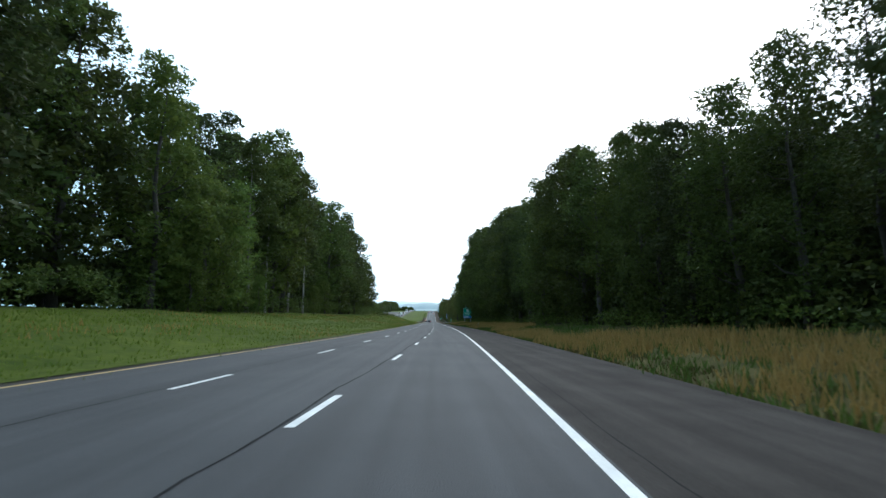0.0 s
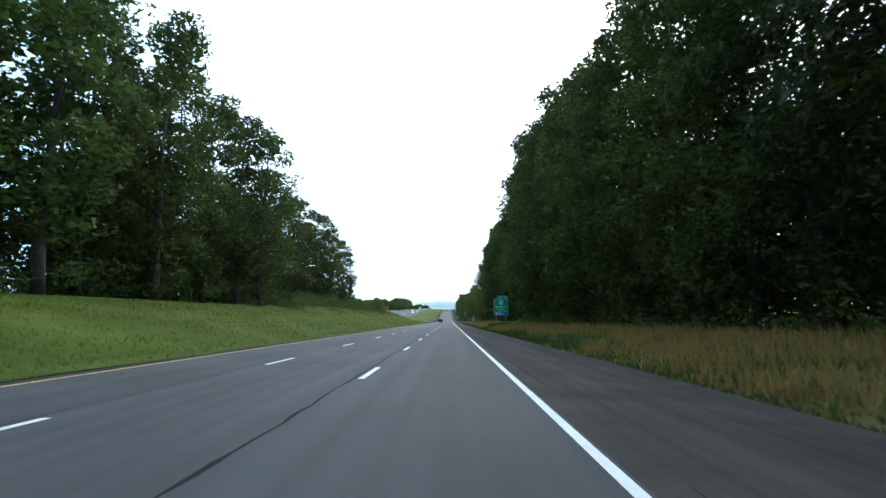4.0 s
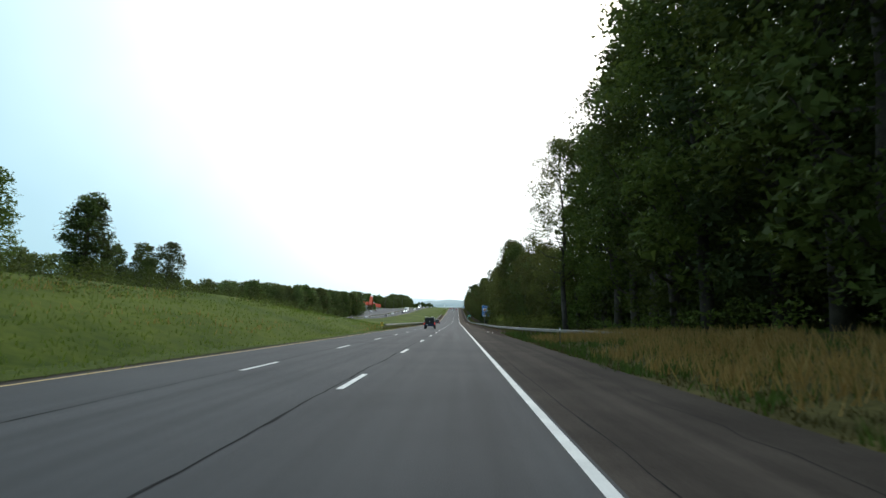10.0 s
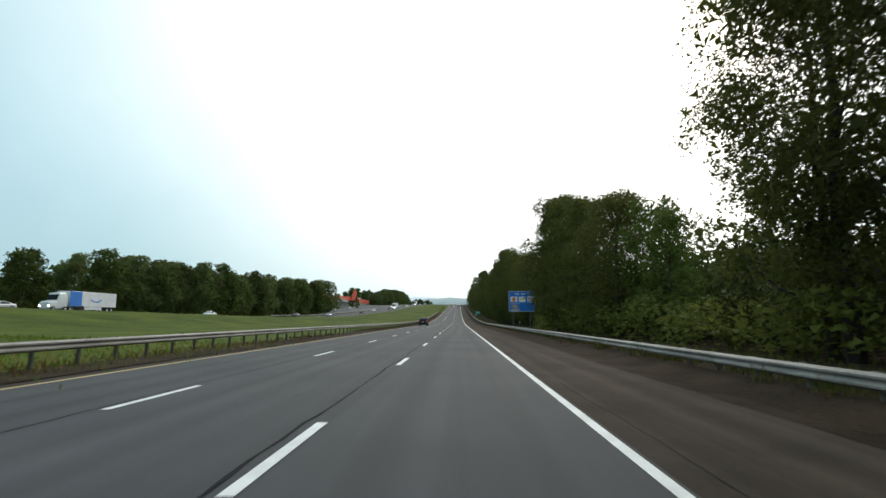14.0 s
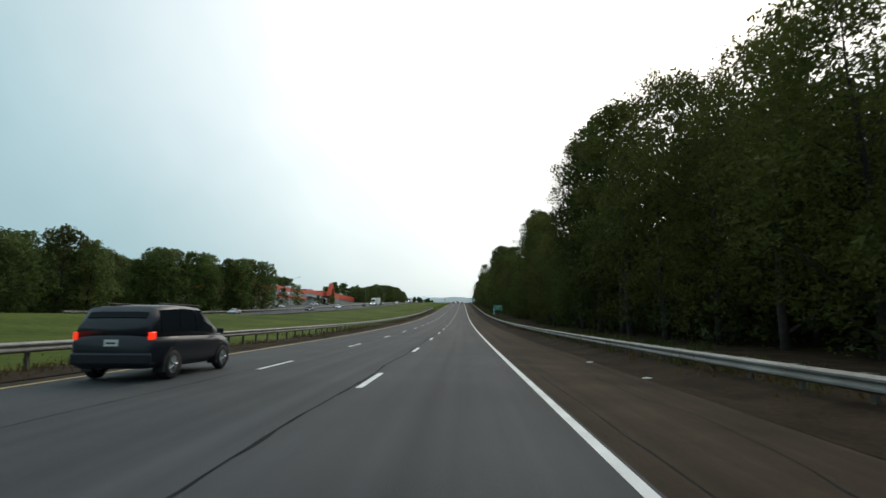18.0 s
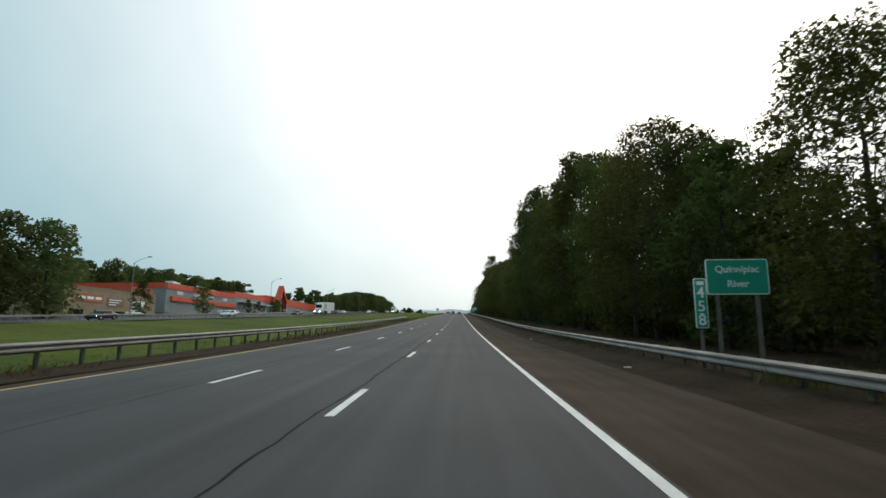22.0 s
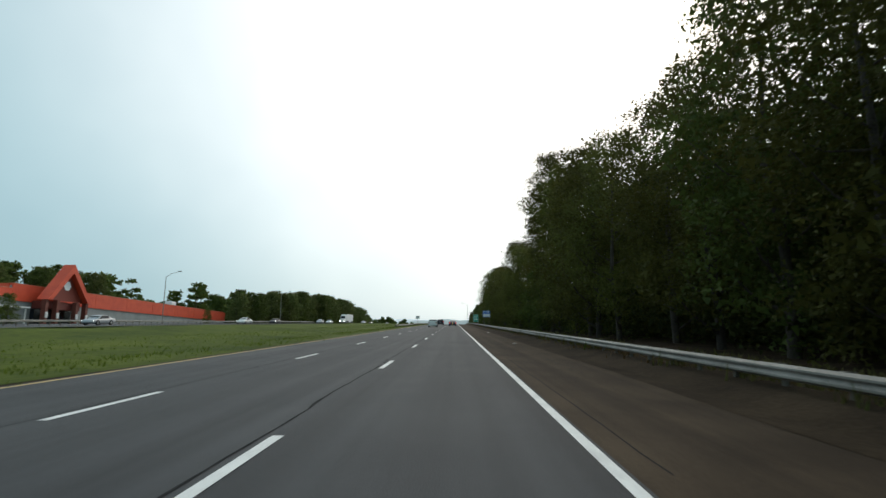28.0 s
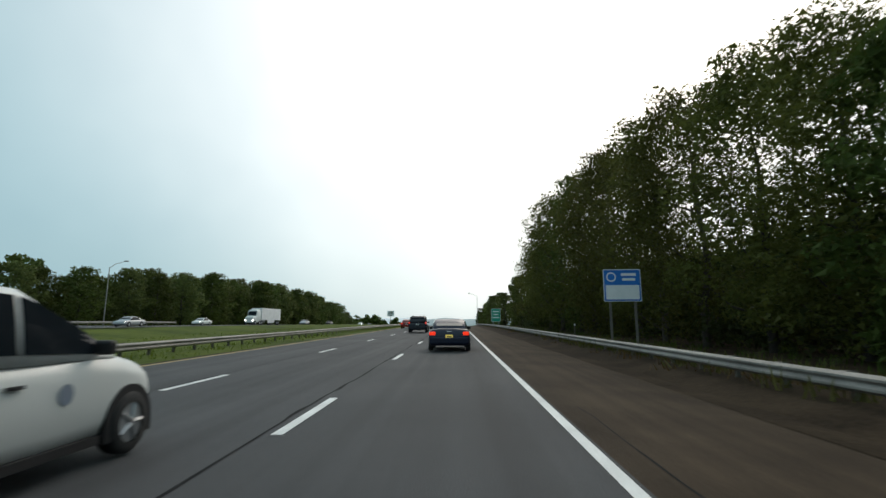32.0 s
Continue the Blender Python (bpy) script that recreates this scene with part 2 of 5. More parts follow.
def other_h(y):
    return float(np.interp(y, [-300, 300, 450, 520, 600, 700, 800, 950, 1600], [4, 4.2, 3.0, 2.0, .9, .8, .8, .3, .2]))


def mound(y):
    return float(np.interp(y, [-300, 35, 112, 195, 230, 330, 365, 400, 2000], [2.0, 2.6, 3.4, 4.2, 5.2, 5.2, 3.3, .3, -.4]))


def land(u, y):
    """Height of the ground above the road at that station."""
    if u > -11.4 and u < 5.7:
        return -.25
    if u >= 5.7:
        bank = .9 if y < 280 else .9 - 1.0 * smooth(280, 340, y)
        berm = smooth(316, 344, y)
        return float(np.interp(u, [5.7, 6.3, 7.0, 9.0, 16, 40, 160, 500], [-.24, -.28 + .13 * berm, -.34 + .36 * berm, -.30 + .3 * bank + .2 * berm, bank, bank + 1.2, bank + 3, 8]))
    uo, eo = other_u(y), other_h(y)
    um = max(-40, (uo + 9 - 12) / 2)
    far = 2.5 * smooth(150, 200, y) * (1 - smooth(350, 385, y))
    return float(np.interp(u, [-600, uo - 60, uo - 10, uo - 8.2, uo + 8.2, uo + 14, (uo + 14 + um) / 2 if um == -40 else um - .01, um, max(um + 1, -28) if um == -40 else um + 1, -20, -12.5, -11.4],
                           [eo + 6, eo, eo - .3, eo - .25, eo - .25, eo + .1 * 1, (mound(y) + eo) / 2 + far * .6 if um == -40 else mound(y), mound(y),
                            mound(y) * .86, mound(y) * .48, -.12, -.2]))


us = sorted(set([-600, -400, -300, -220, -180, -150, -130] + list(range(-120, -12, 4)) + [-13, -12.5, -11.4, -10.8, 5.5, 5.7, 6.3, 7, 8, 9, 10.5, 12, 14, 16, 19, 23, 28, 34, 40, 60, 100, 160, 300, 500]))
yys = list(range(-160, 1204, 6)) + list(range(1210, 2600, 60))
gv, gf = [], []


def ground_point(u, y, lift=.0):
    """A point of the uneven ground."""
    rough = noise.noise((u * .13, y * .13, 0)) * .16 + noise.noise((u * .5, y * .5, 3)) * .06
    calm = 0 if -11.5 < u < 5.8 or abs(u - other_u(y)) < 10 else .35 if 5.8 < u < 8.5 else 1
    return at(u, y, land(u, y) + rough * calm + lift)


def cover(name, across, y0, y1, lift, mat, label):
    """A layer on the ground between the offsets in across."""
    ys = [y for y in yys if y0 <= y <= y1]
    vs = [ground_point(u, y, lift) for y in ys for u in across]
    m = len(across)
    fs = [(j * m + i, j * m + i + 1, (j + 1) * m + i + 1, (j + 1) * m + i) for j in range(len(ys) - 1) for i in range(m - 1)]
    return tagged(mesh_object(name, vs, fs, mat, smooth=True), label, "ground", kind="structure")


for y in yys:
    for u in us:
        gv.append(ground_point(u, y))
nu = len(us)
for j in range(len(yys) - 1):
    for i in range(nu - 1):
        gf.append((j * nu + i, j * nu + i + 1, (j + 1) * nu + i + 1, (j + 1) * nu + i))
ground = mesh_object("ground", gv, gf, GRASS_LAND, smooth=True)
tagged(ground, "grassy verges and median with a low mound", "ground", kind="structure")

# ---------------------------------------------------------------- our carriageway
Y0, Y1 = -120, 1600
road = strip("road", -9.35, 1.95, Y0, Y1, 8, .0, ASPHALT)
tagged(road, "dark grey asphalt highway, three lanes", "road", kind="structure")


def shoulder_edge(y):
    return 5.65 + .7 * (1 - smooth(100, 200, y))


shoulder = strip("shoulder", 1.95, shoulder_edge, Y0, Y1, 8, lambda u, y: 0.0 if u < 3 else -.17, SHOULDER)
tagged(shoulder, "worn brownish asphalt shoulder with cracks", "shoulder", kind="structure")
inner = strip("inner_shoulder", -11.5, -9.35, Y0, Y1, 8, lambda u, y: 0.0 if u > -10 else -.09, SHOULDER)
tagged(inner, "narrow asphalt shoulder along the median", "shoulder", kind="structure")
strip("edge_line", 1.76, 1.90, Y0, Y1, 8, .006, PAINT, road, label="white edge line")
strip("edge_line", -9.22, -9.10, Y0, Y1, 8, .006, YELLOW, road, label="yellow edge line")
dash_mesh = None
for u, first in ((-LANE / 2, 7.26), (-1.5 * LANE, 7.26 + 3.98)):
    k = -10
    while first + k * 12.19 < 1500:
        y = first + k * 12.19
        k += 1
        if dash_mesh is None:
            ob = mesh_object("lane_dash", [(-.075, 0, 0), (.075, 0, 0), (.075, 3.05, 0), (-.075, 3.05, 0)], [(0, 1, 2, 3)], PAINT, road)
            dash_mesh = ob.data
        else:
            ob = new("lane_dash", dash_mesh)
            ob.parent = road
        p = at(u, y, .008)
        ob.matrix_basis = pose(p.x, p.y, p.z, math.degrees(math.atan(road_grade(y + 1.5))), 0, -math.degrees(road_heading(y + 1.5)))

# ---------------------------------------------------------------- oncoming carriageway
oncoming = strip("oncoming_road", lambda y: other_u(y) - 7.4, lambda y: other_u(y) + 7.4, 150, Y1, 10, lambda u, y: other_h(y), ASPHALT)
tagged(oncoming, "oncoming carriageway of grey asphalt", "road", kind="structure")
strip("edge_line", lambda y: other_u(y) + 5.5, lambda y: other_u(y) + 5.65, 150, Y1, 10, lambda u, y: other_h(y) + .01, YELLOW, oncoming)
strip("edge_line", lambda y: other_u(y) - 5.65, lambda y: other_u(y) - 5.5, 150, Y1, 10, lambda u, y: other_h(y) + .01, PAINT, oncoming)

# ---------------------------------------------------------------- trees
def leaf_faces(centres, count, spread, size, rng, flat=.6, droop=.25):
    """count pointed leaves round each centre."""
    c = np.repeat(np.asarray(centres, float), count, axis=0)
    n = len(c)
    d = rng.normal(0, 1, (n, 3))
    d *= (rng.uniform(0, 1, n) ** .36 / np.linalg.norm(d, axis=1))[:, None]
    c = c + d * np.array([spread, spread, spread * flat]) * 1.7
    a = rng.normal(0, 1, (n, 3))
    a[:, 2] = a[:, 2] * .6 - droop
    a /= np.linalg.norm(a, axis=1)[:, None]
    b = np.cross(a, rng.normal(0, 1, (n, 3)))
    b /= np.linalg.norm(b, axis=1)[:, None] + 1e-9
    s = size * rng.uniform(.6, 1.35, n)[:, None]
    v = np.empty((n, 3, 3))
    v[:, 0], v[:, 1], v[:, 2] = c + b * s * .32 - a * s * .35, c - b * s * .32 - a * s * .35, c + a * s * .65
    return v


def leaves_mesh(name, *args, **named):
    return faces_mesh(name, leaf_faces(*args, **named))


def faces_mesh(name, v):
    """A mesh of loose faces from an array of face, corner, coordinate."""
    n, k = v.shape[:2]
    me = bpy.data.meshes.new(name)
    me.vertices.add(k * n)
    me.vertices.foreach_set("co", v.reshape(-1))
    me.loops.add(k * n)
    me.loops.foreach_set("vertex_index", np.arange(k * n, dtype=np.int32))
    me.polygons.add(n)
    me.polygons.foreach_set("loop_start", np.arange(0, k * n, k, dtype=np.int32))
    me.update(calc_edges=True)
    return me


def crown_radius(f, kind):
    """Crown's half width, as a share of the widest, at the share f of its height."""
    if kind == "cone":
        return max(.06, (1 - f) ** .85)
    if kind == "column":
        return max(.25, math.sin(math.pi * (.08 + .86 * f)) ** .45)
    return max(.2, math.sin(math.pi * (.10 + .82 * f ** .8)) ** .7)


def tree_kind(seed, height, base, radius, boughs, sprays, count, size, leaf, bark, kind="round", lean=0.0, label="", name="tree", inner=120, inner_size=.5):
    """One tree: a trunk, a limb to each bough, and a crown of leafy boughs; copies of it are set out by copy_thing()."""
    rng = np.random.default_rng(seed)
    top = empty(name, Matrix(), label, "tree", "roadside trees")
    bm = bmesh.new()
    r0 = height * .0125 + .06
    pts = [Vector((0, 0, -.4))]
    steps = 6
    for k in range(1, steps + 1):
        f = k / steps
        pts.append(Vector((lean * f * f * height + rng.normal(0, .16), rng.normal(0, .16), height * .93 * f)))
    for k in range(steps):
        tube(bm, pts[k], pts[k + 1], r0 * (1 - k / (steps + .4)), r0 * (1 - (k + 1) / (steps + .4)), 7, cap=k == 0)
    middles, reach = [], []
    for k in range(boughs):
        f = min(1, (k + rng.uniform(0, 1)) / boughs)
        big = radius * (rng.uniform(.29, .45) if kind != "cone" else rng.uniform(.22, .3)) * (.62 if f > .9 else .8 if f > .75 else 1)
        ang = k * 2.4 + rng.uniform(-.6, .6)
        out = max(0, radius * crown_radius(f, kind) - big) * rng.uniform(.55, 1.08)
        z = min(height - big * .75, height * (base + (1 - base) * f))
        fz = z / (height * .93)
        c = Vector((lean * fz * fz * height + out * math.cos(ang), out * math.sin(ang), z))
        middles.append(c)
        reach.append(big)
        zs = max(.6, z - out * rng.uniform(.5, 1.0))
        fs = zs / (height * .93)
        start = Vector((lean * fs * fs * height, 0, zs))
        mid = start.lerp(c, .55) + Vector((0, 0, -.15 * out))
        rl = max(.03, r0 * .42 * (1 - min(.95, fs)))
        tube(bm, start, mid, rl, rl * .6, 5, cap=False)
        tube(bm, mid, c, rl * .6, rl * .18, 5, cap=False)
    part("trunk", bm, bark, top, smooth=True)
    middles, reach = np.array([tuple(c) for c in middles]), np.array(reach)
    # twigs spread over each bough, thinner below; leaves round each twig
    way = rng.normal(0, 1, (boughs, sprays, 3))
    way[..., 2] += .35
    way /= np.linalg.norm(way, axis=2, keepdims=True)
    far = reach[:, None, None] * rng.uniform(.62, 1.06, (boughs, sprays, 1)) * np.array([1, 1, .82])
    twigs = (middles[:, None] + way * far).reshape(-1, 3)
    outer = leaf_faces(twigs, count, max(.2, radius * .058), size, rng, .8)
    # larger sprays fill the heart of each bough
    if inner:
        outer = np.concatenate([outer, leaf_faces(middles, inner, radius * .165, inner_size, rng, .85)])
    me = faces_mesh("crown", outer)
    me.materials.append(leaf)
    crown = new("crown", me)
    crown.parent = top
    return top


NEAR_TREES = [
    tree_kind(1, 26, .07, 6.2, 24, 44, 12, .27, LEAF, BARK, label="tall broadleaf tree with dense dark green crown"),
    tree_kind(2, 26, .09, 5.6, 23, 42, 12, .27, LEAF_DARK, BARK, "column", label="tall broadleaf tree, very dark green"),
    tree_kind(3, 26, .06, 6.6, 24, 46, 12, .27, LEAF, BARK, label="broad leafy tree with uneven crown"),
    tree_kind(4, 26, .12, 6.0, 22, 44, 12, .27, LEAF_LIGHT, BARK, label="lighter green broadleaf tree with grey-brown trunk"),
    tree_kind(5, 26, .07, 5.8, 23, 44, 12, .27, LEAF, BARK, "round", .02, label="slightly leaning broadleaf tree beside the road"),
    tree_kind(6, 26, .28, 6.2, 20, 40, 12, .27, LEAF, BARK, inner=50, label="open-crowned broadleaf tree with bare lower trunk"),
    tree_kind(7, 26, .18, 6.0, 22, 42, 12, .27, LEAF_DARK, BARK, "round", -.02, label="lobed dark green broadleaf tree"),
]
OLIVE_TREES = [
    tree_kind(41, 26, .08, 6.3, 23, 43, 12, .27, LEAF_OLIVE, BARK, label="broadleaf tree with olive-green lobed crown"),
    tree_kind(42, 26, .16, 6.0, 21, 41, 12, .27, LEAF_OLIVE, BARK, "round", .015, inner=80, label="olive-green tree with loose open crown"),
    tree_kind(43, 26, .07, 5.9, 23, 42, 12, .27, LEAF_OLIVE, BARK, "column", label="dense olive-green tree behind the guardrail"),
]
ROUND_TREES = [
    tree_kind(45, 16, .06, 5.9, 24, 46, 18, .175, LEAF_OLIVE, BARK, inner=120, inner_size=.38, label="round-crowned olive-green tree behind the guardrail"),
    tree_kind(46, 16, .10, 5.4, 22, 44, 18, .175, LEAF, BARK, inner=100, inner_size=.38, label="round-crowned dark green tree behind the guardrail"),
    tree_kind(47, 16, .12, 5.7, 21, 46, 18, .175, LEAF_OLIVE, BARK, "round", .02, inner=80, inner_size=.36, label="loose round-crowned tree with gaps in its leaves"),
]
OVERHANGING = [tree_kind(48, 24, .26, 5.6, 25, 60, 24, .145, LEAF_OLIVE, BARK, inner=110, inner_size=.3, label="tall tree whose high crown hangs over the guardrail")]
MEDIAN_TREES = [
    tree_kind(8, 26, .09, 6.2, 24, 28, 10, .36, LEAF, BARK, inner=70, inner_size=.62, label="tall broadleaf tree at the median wood's edge"),
    tree_kind(9, 26, .12, 5.8, 23, 28, 10, .36, LEAF_DARK, BARK, "column", inner=70, inner_size=.62, label="tall dark green tree in the median wood"),
    tree_kind(10, 26, .16, 6.2, 22, 28, 10, .36, LEAF, BARK, inner=70, inner_size=.62, label="broadleaf tree with lobed crown in the median wood"),
    tree_kind(14, 26, .08, 6.0, 23, 28, 10, .36, LEAF_LIGHT, BARK, inner=70, inner_size=.62, label="lighter green tree in the median wood"),
]
BACK_TREES = [
    tree_kind(11, 26, .04, 6.4, 20, 16, 8, .6, LEAF, BARK, inner=46, inner_size=.9, label="full broadleaf tree in a row of woods", name="wood_tree"),
    tree_kind(12, 26, .04, 6.0, 20, 16, 8, .6, LEAF, BARK, "round", inner=46, inner_size=.9, label="broadleaf tree in a row of woods", name="wood_tree"),
    tree_kind(13, 26, .04, 6.0, 20, 16, 8, .6, LEAF_LIGHT, BARK, "round", inner=46, inner_size=.9, label="light green broadleaf tree in a row of woods", name="wood_tree"),
]
BROAD_TREES = [
    tree_kind(15, 15, .05, 6.6, 24, 15, 8, .5, LEAF_HAZED, BARK, inner=44, inner_size=.75, label="broad rounded tree beyond the oncoming road", name="wood_tree"),
    tree_kind(16, 15, .04, 6.0, 24, 15, 8, .5, LEAF, BARK, inner=44, inner_size=.75, label="broad green tree beyond the oncoming road", name="wood_tree"),
    tree_kind(17, 15, .04, 6.2, 24, 15, 8, .5, LEAF_HAZED, BARK, inner=44, inner_size=.75, label="broad tree with haze-paled leaves beyond the oncoming road", name="wood_tree"),
]
SMALL_TREES = [
    tree_kind(21, 10, .08, 3.8, 17, 30, 10, .22, LEAF_LIGHT, BARK, inner=70, inner_size=.38, label="low bushy tree at the wood's edge", name="small_tree"),
    tree_kind(22, 10, .06, 3.4, 17, 30, 10, .22, LEAF, BARK, inner=70, inner_size=.38, label="small leafy tree at the wood's edge", name="small_tree"),
]
CONIFERS = [tree_kind(31, 12, .05, 3.0, 26, 26, 10, .24, LEAF_DARK, BARK, "cone", inner=60, inner_size=.3, label="small dark conifer on the grass mound", name="conifer")]
FIRST_USE = set()
rnd = random.Random(5)


def land_at(u, y):
    return at(u, y, land(u, y))


def set_tree(kinds, own, u, y, height, wide=1.0):
    """A tree of about that height (own: the kind's own height), turned at random."""
    proto = rnd.choice(kinds)
    s = height / own * rnd.uniform(.97, 1.03)
    p = land_at(u, y)
    m = Matrix.LocRotScale((p.x, p.y, p.z - .1), Euler((0, 0, rnd.uniform(0, 6.28))), (s * wide * rnd.uniform(.9, 1.12), s * wide, s))
    if proto.name not in FIRST_USE:
        FIRST_USE.add(proto.name)
        proto.matrix_basis = m
        return proto
    ob = copy_thing(proto, Matrix())
    ob.matrix_basis = m
    return ob


RIGHT_Y = [-60, 10, 26, 34, 46, 78, 90, 114, 122, 126, 130, 162, 170, 198, 254, 258, 278, 286, 294, 314, 326, 330, 338, 358, 362, 378, 386,
           390, 394, 398, 402, 406, 418, 458, 462, 466, 470, 474, 478, 486, 494, 502, 522, 530, 538, 542, 550, 562, 586, 590, 594, 610,
           614, 634, 642, 650, 658, 666, 670, 674, 682, 690, 706, 726, 730, 746, 750, 758, 766, 794, 798, 802, 806, 810, 814, 822, 826,
           830, 834, 838, 842, 846, 850, 882, 898, 914, 930, 950, 1000, 1300]
RIGHT_H = [22, 17, 14.5, 14, 18, 23, 21.5, 25, 25.5, 24, 26, 27.5, 29.5, 31, 31, 26.5, 31, 30.5, 28, 27.5, 22, 23.5, 10.5, 15, 12.5, 18.5,
           19, 17.5, 8, 5.5, 5, 10, 13.5, 21, 10, 6.5, 5, 6, 12, 17, 14.5, 17.5, 21, 21, 16.5, 9, 11.5, 17.5, 23, 13.5, 9, 15, 14.3, 21.5,
           21.5, 16.5, 19.5, 24.5, 25, 21, 22.5, 17, 13, 16.5, 14.5, 17.5, 15.5, 17, 16.5, 20, 9, 5, 5, 11, 14, 16.5, 16.5, 9, 5, 6.5, 11,
           11, 14, 17, 17.5, 13.5, 13.5, 13, 12, 12]


def right_height(y):
    return float(np.interp(y, RIGHT_Y, RIGHT_H))


def right_edge(y):
    """Offset of the front trees on our side."""
    return float(np.interp(y, [-60, 100, 180, 225, 270, 290, 330, 360, 740, 785, 828, 850, 1300], [18.5, 17.5, 16, 16, 17, 17.5, 17.5, 16, 15.6, 14.5, 14.5, 15.5, 16]))


def sign_gap(y):
    """The trees stand back behind the large signs."""
    return 13.0 * math.exp(-((y - 241) / 21) ** 2) + 5.0 * math.exp(-((y - 474) / 16) ** 2) + 2.0 * math.exp(-((y - 584) / 7) ** 2)


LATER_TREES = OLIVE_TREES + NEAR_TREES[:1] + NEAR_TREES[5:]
y = -30.0
while y < 925:
    h = right_height(y)
    u = right_edge(y) + rnd.uniform(-.8, 1.0) + sign_gap(y) - (1.2 if y > 340 else .6)
    if h < 11.5:
        set_tree(SMALL_TREES, 10, u, y, h * rnd.uniform(.92, 1.03), .95)
        y += rnd.uniform(3.4, 4.4)
    elif h < 19 and y > 335:
        set_tree(ROUND_TREES, 16, u - .3, y, h * rnd.uniform(.97, 1.04), (14.5 / h) ** .5)
        y += rnd.uniform(5.0, 6.6)
    else:
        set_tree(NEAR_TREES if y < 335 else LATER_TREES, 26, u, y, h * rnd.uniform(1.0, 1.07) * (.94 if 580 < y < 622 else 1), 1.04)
        y += rnd.uniform(4.6, 6.0)
while y < 1200:
    set_tree(BACK_TREES, 26, right_edge(y) + rnd.uniform(-1, 2), y, right_height(y) * rnd.uniform(.8, 1.1), 1.1)
    y += rnd.uniform(7, 10)


def woods(name, spots, leaf, label, seed, clumps=60, count=19, size=1.2, base=.03):
    """Trees deep in the wood that nobody can tell apart: one mesh of crowns and one of trunks."""
    rng = np.random.default_rng(seed)
    centres, bm = [], bmesh.new()
    for u, yy, h in spots:
        p = land_at(u, yy)
        rad = h * rng.uniform(.19, .26)
        tube(bm, p - Vector((0, 0, .4)), p + Vector((0, 0, h * .8)), .28, .1, 6, cap=False)
        f = rng.uniform(0, 1, clumps)
        ang = rng.uniform(0, 6.28, clumps)
        r = np.array([rad * crown_radius(x, "round") for x in f]) * rng.uniform(.3, 1.05, clumps)
        centres.append(np.stack([p.x + r * np.cos(ang), p.y + r * np.sin(ang), p.z + h * (base + (1 - base) * f)], 1))
    top = empty(name, Matrix(), label, "trees")
    top["kind"] = "stuff"
    part("trunk", bm, BARK, top)
    me = leaves_mesh("foliage", np.concatenate(centres), count, 1.15, size, rng)
    me.materials.append(leaf)
    new("foliage", me).parent = top


def thin_wood(y):
    """Greatest height behind the front row: only low growth where that row stands alone."""
    return 7.0 if 348 < y < 490 or 590 < y < 720 or y > 798 else 40.0


spots = []
for back, lift in ((6, .93), (12, .96), (19, .9)):
    y = -20.0
    while y < 1050:
        h = right_height(y) * (1 if y < 350 else .72 if 632 < y < 720 else .88)
        if y > 350 and back > 15:
            break
        h = min(h, thin_wood(y))
        if h > 14:
            spots.append((right_edge(y) + back + rnd.uniform(-2, 2), y, h * lift * rnd.uniform(.82, 1.04)))
        elif back == 6:
            spots.append((right_edge(y) + back + rnd.uniform(-1, 4), y, h * rnd.uniform(.7, 1.0)))
        y += rnd.uniform(7.5, 10.5)
# inner woods get the darker leaf, so their shade is partly in the colour
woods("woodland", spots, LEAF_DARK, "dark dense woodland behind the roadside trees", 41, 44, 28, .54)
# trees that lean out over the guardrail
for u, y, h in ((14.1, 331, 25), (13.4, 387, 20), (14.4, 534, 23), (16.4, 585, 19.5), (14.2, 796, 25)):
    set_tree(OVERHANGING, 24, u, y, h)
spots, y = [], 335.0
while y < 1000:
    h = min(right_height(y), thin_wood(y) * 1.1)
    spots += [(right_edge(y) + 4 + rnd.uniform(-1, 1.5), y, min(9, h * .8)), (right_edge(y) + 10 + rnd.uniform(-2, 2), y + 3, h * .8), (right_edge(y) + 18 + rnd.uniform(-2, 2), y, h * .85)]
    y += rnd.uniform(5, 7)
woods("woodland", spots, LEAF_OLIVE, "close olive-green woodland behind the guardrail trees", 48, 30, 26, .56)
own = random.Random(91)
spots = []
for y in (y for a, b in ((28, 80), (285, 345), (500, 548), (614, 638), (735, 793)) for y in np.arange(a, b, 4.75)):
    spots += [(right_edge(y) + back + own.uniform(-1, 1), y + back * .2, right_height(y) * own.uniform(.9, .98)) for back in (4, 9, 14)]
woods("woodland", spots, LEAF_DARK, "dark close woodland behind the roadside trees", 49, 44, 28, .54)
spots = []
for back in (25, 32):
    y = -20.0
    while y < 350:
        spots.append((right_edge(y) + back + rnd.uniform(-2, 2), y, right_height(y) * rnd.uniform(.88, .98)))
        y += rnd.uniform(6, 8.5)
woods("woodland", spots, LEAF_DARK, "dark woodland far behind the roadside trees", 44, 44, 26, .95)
# wood on the median
y = -20.0
while y < 188:
    set_tree(MEDIAN_TREES, 26, -31 + rnd.uniform(-3, 2), y, float(np.interp(y, [40, 60, 76, 88, 100, 115, 130, 190], [29, 24.5, 26, 29, 31, 30, 28, 26.5])) * rnd.uniform(1.0, 1.09), 1.1)
    y += rnd.uniform(6.5, 8.5)
SLENDER = [tree_kind(36, 24, .45, 3.8, 13, 28, 11, .33, LEAF, PALE_BARK, "round", .02, inner=50, inner_size=.5, label="slender tree with pale bare trunk at the wood's edge")]
for u, y, h in ((-28.6, 77, 26), (-28.2, 84, 22), (-28.4, 97, 26), (-28.0, 107, 23)):
    set_tree(SLENDER, 24, u, y, h, .66)
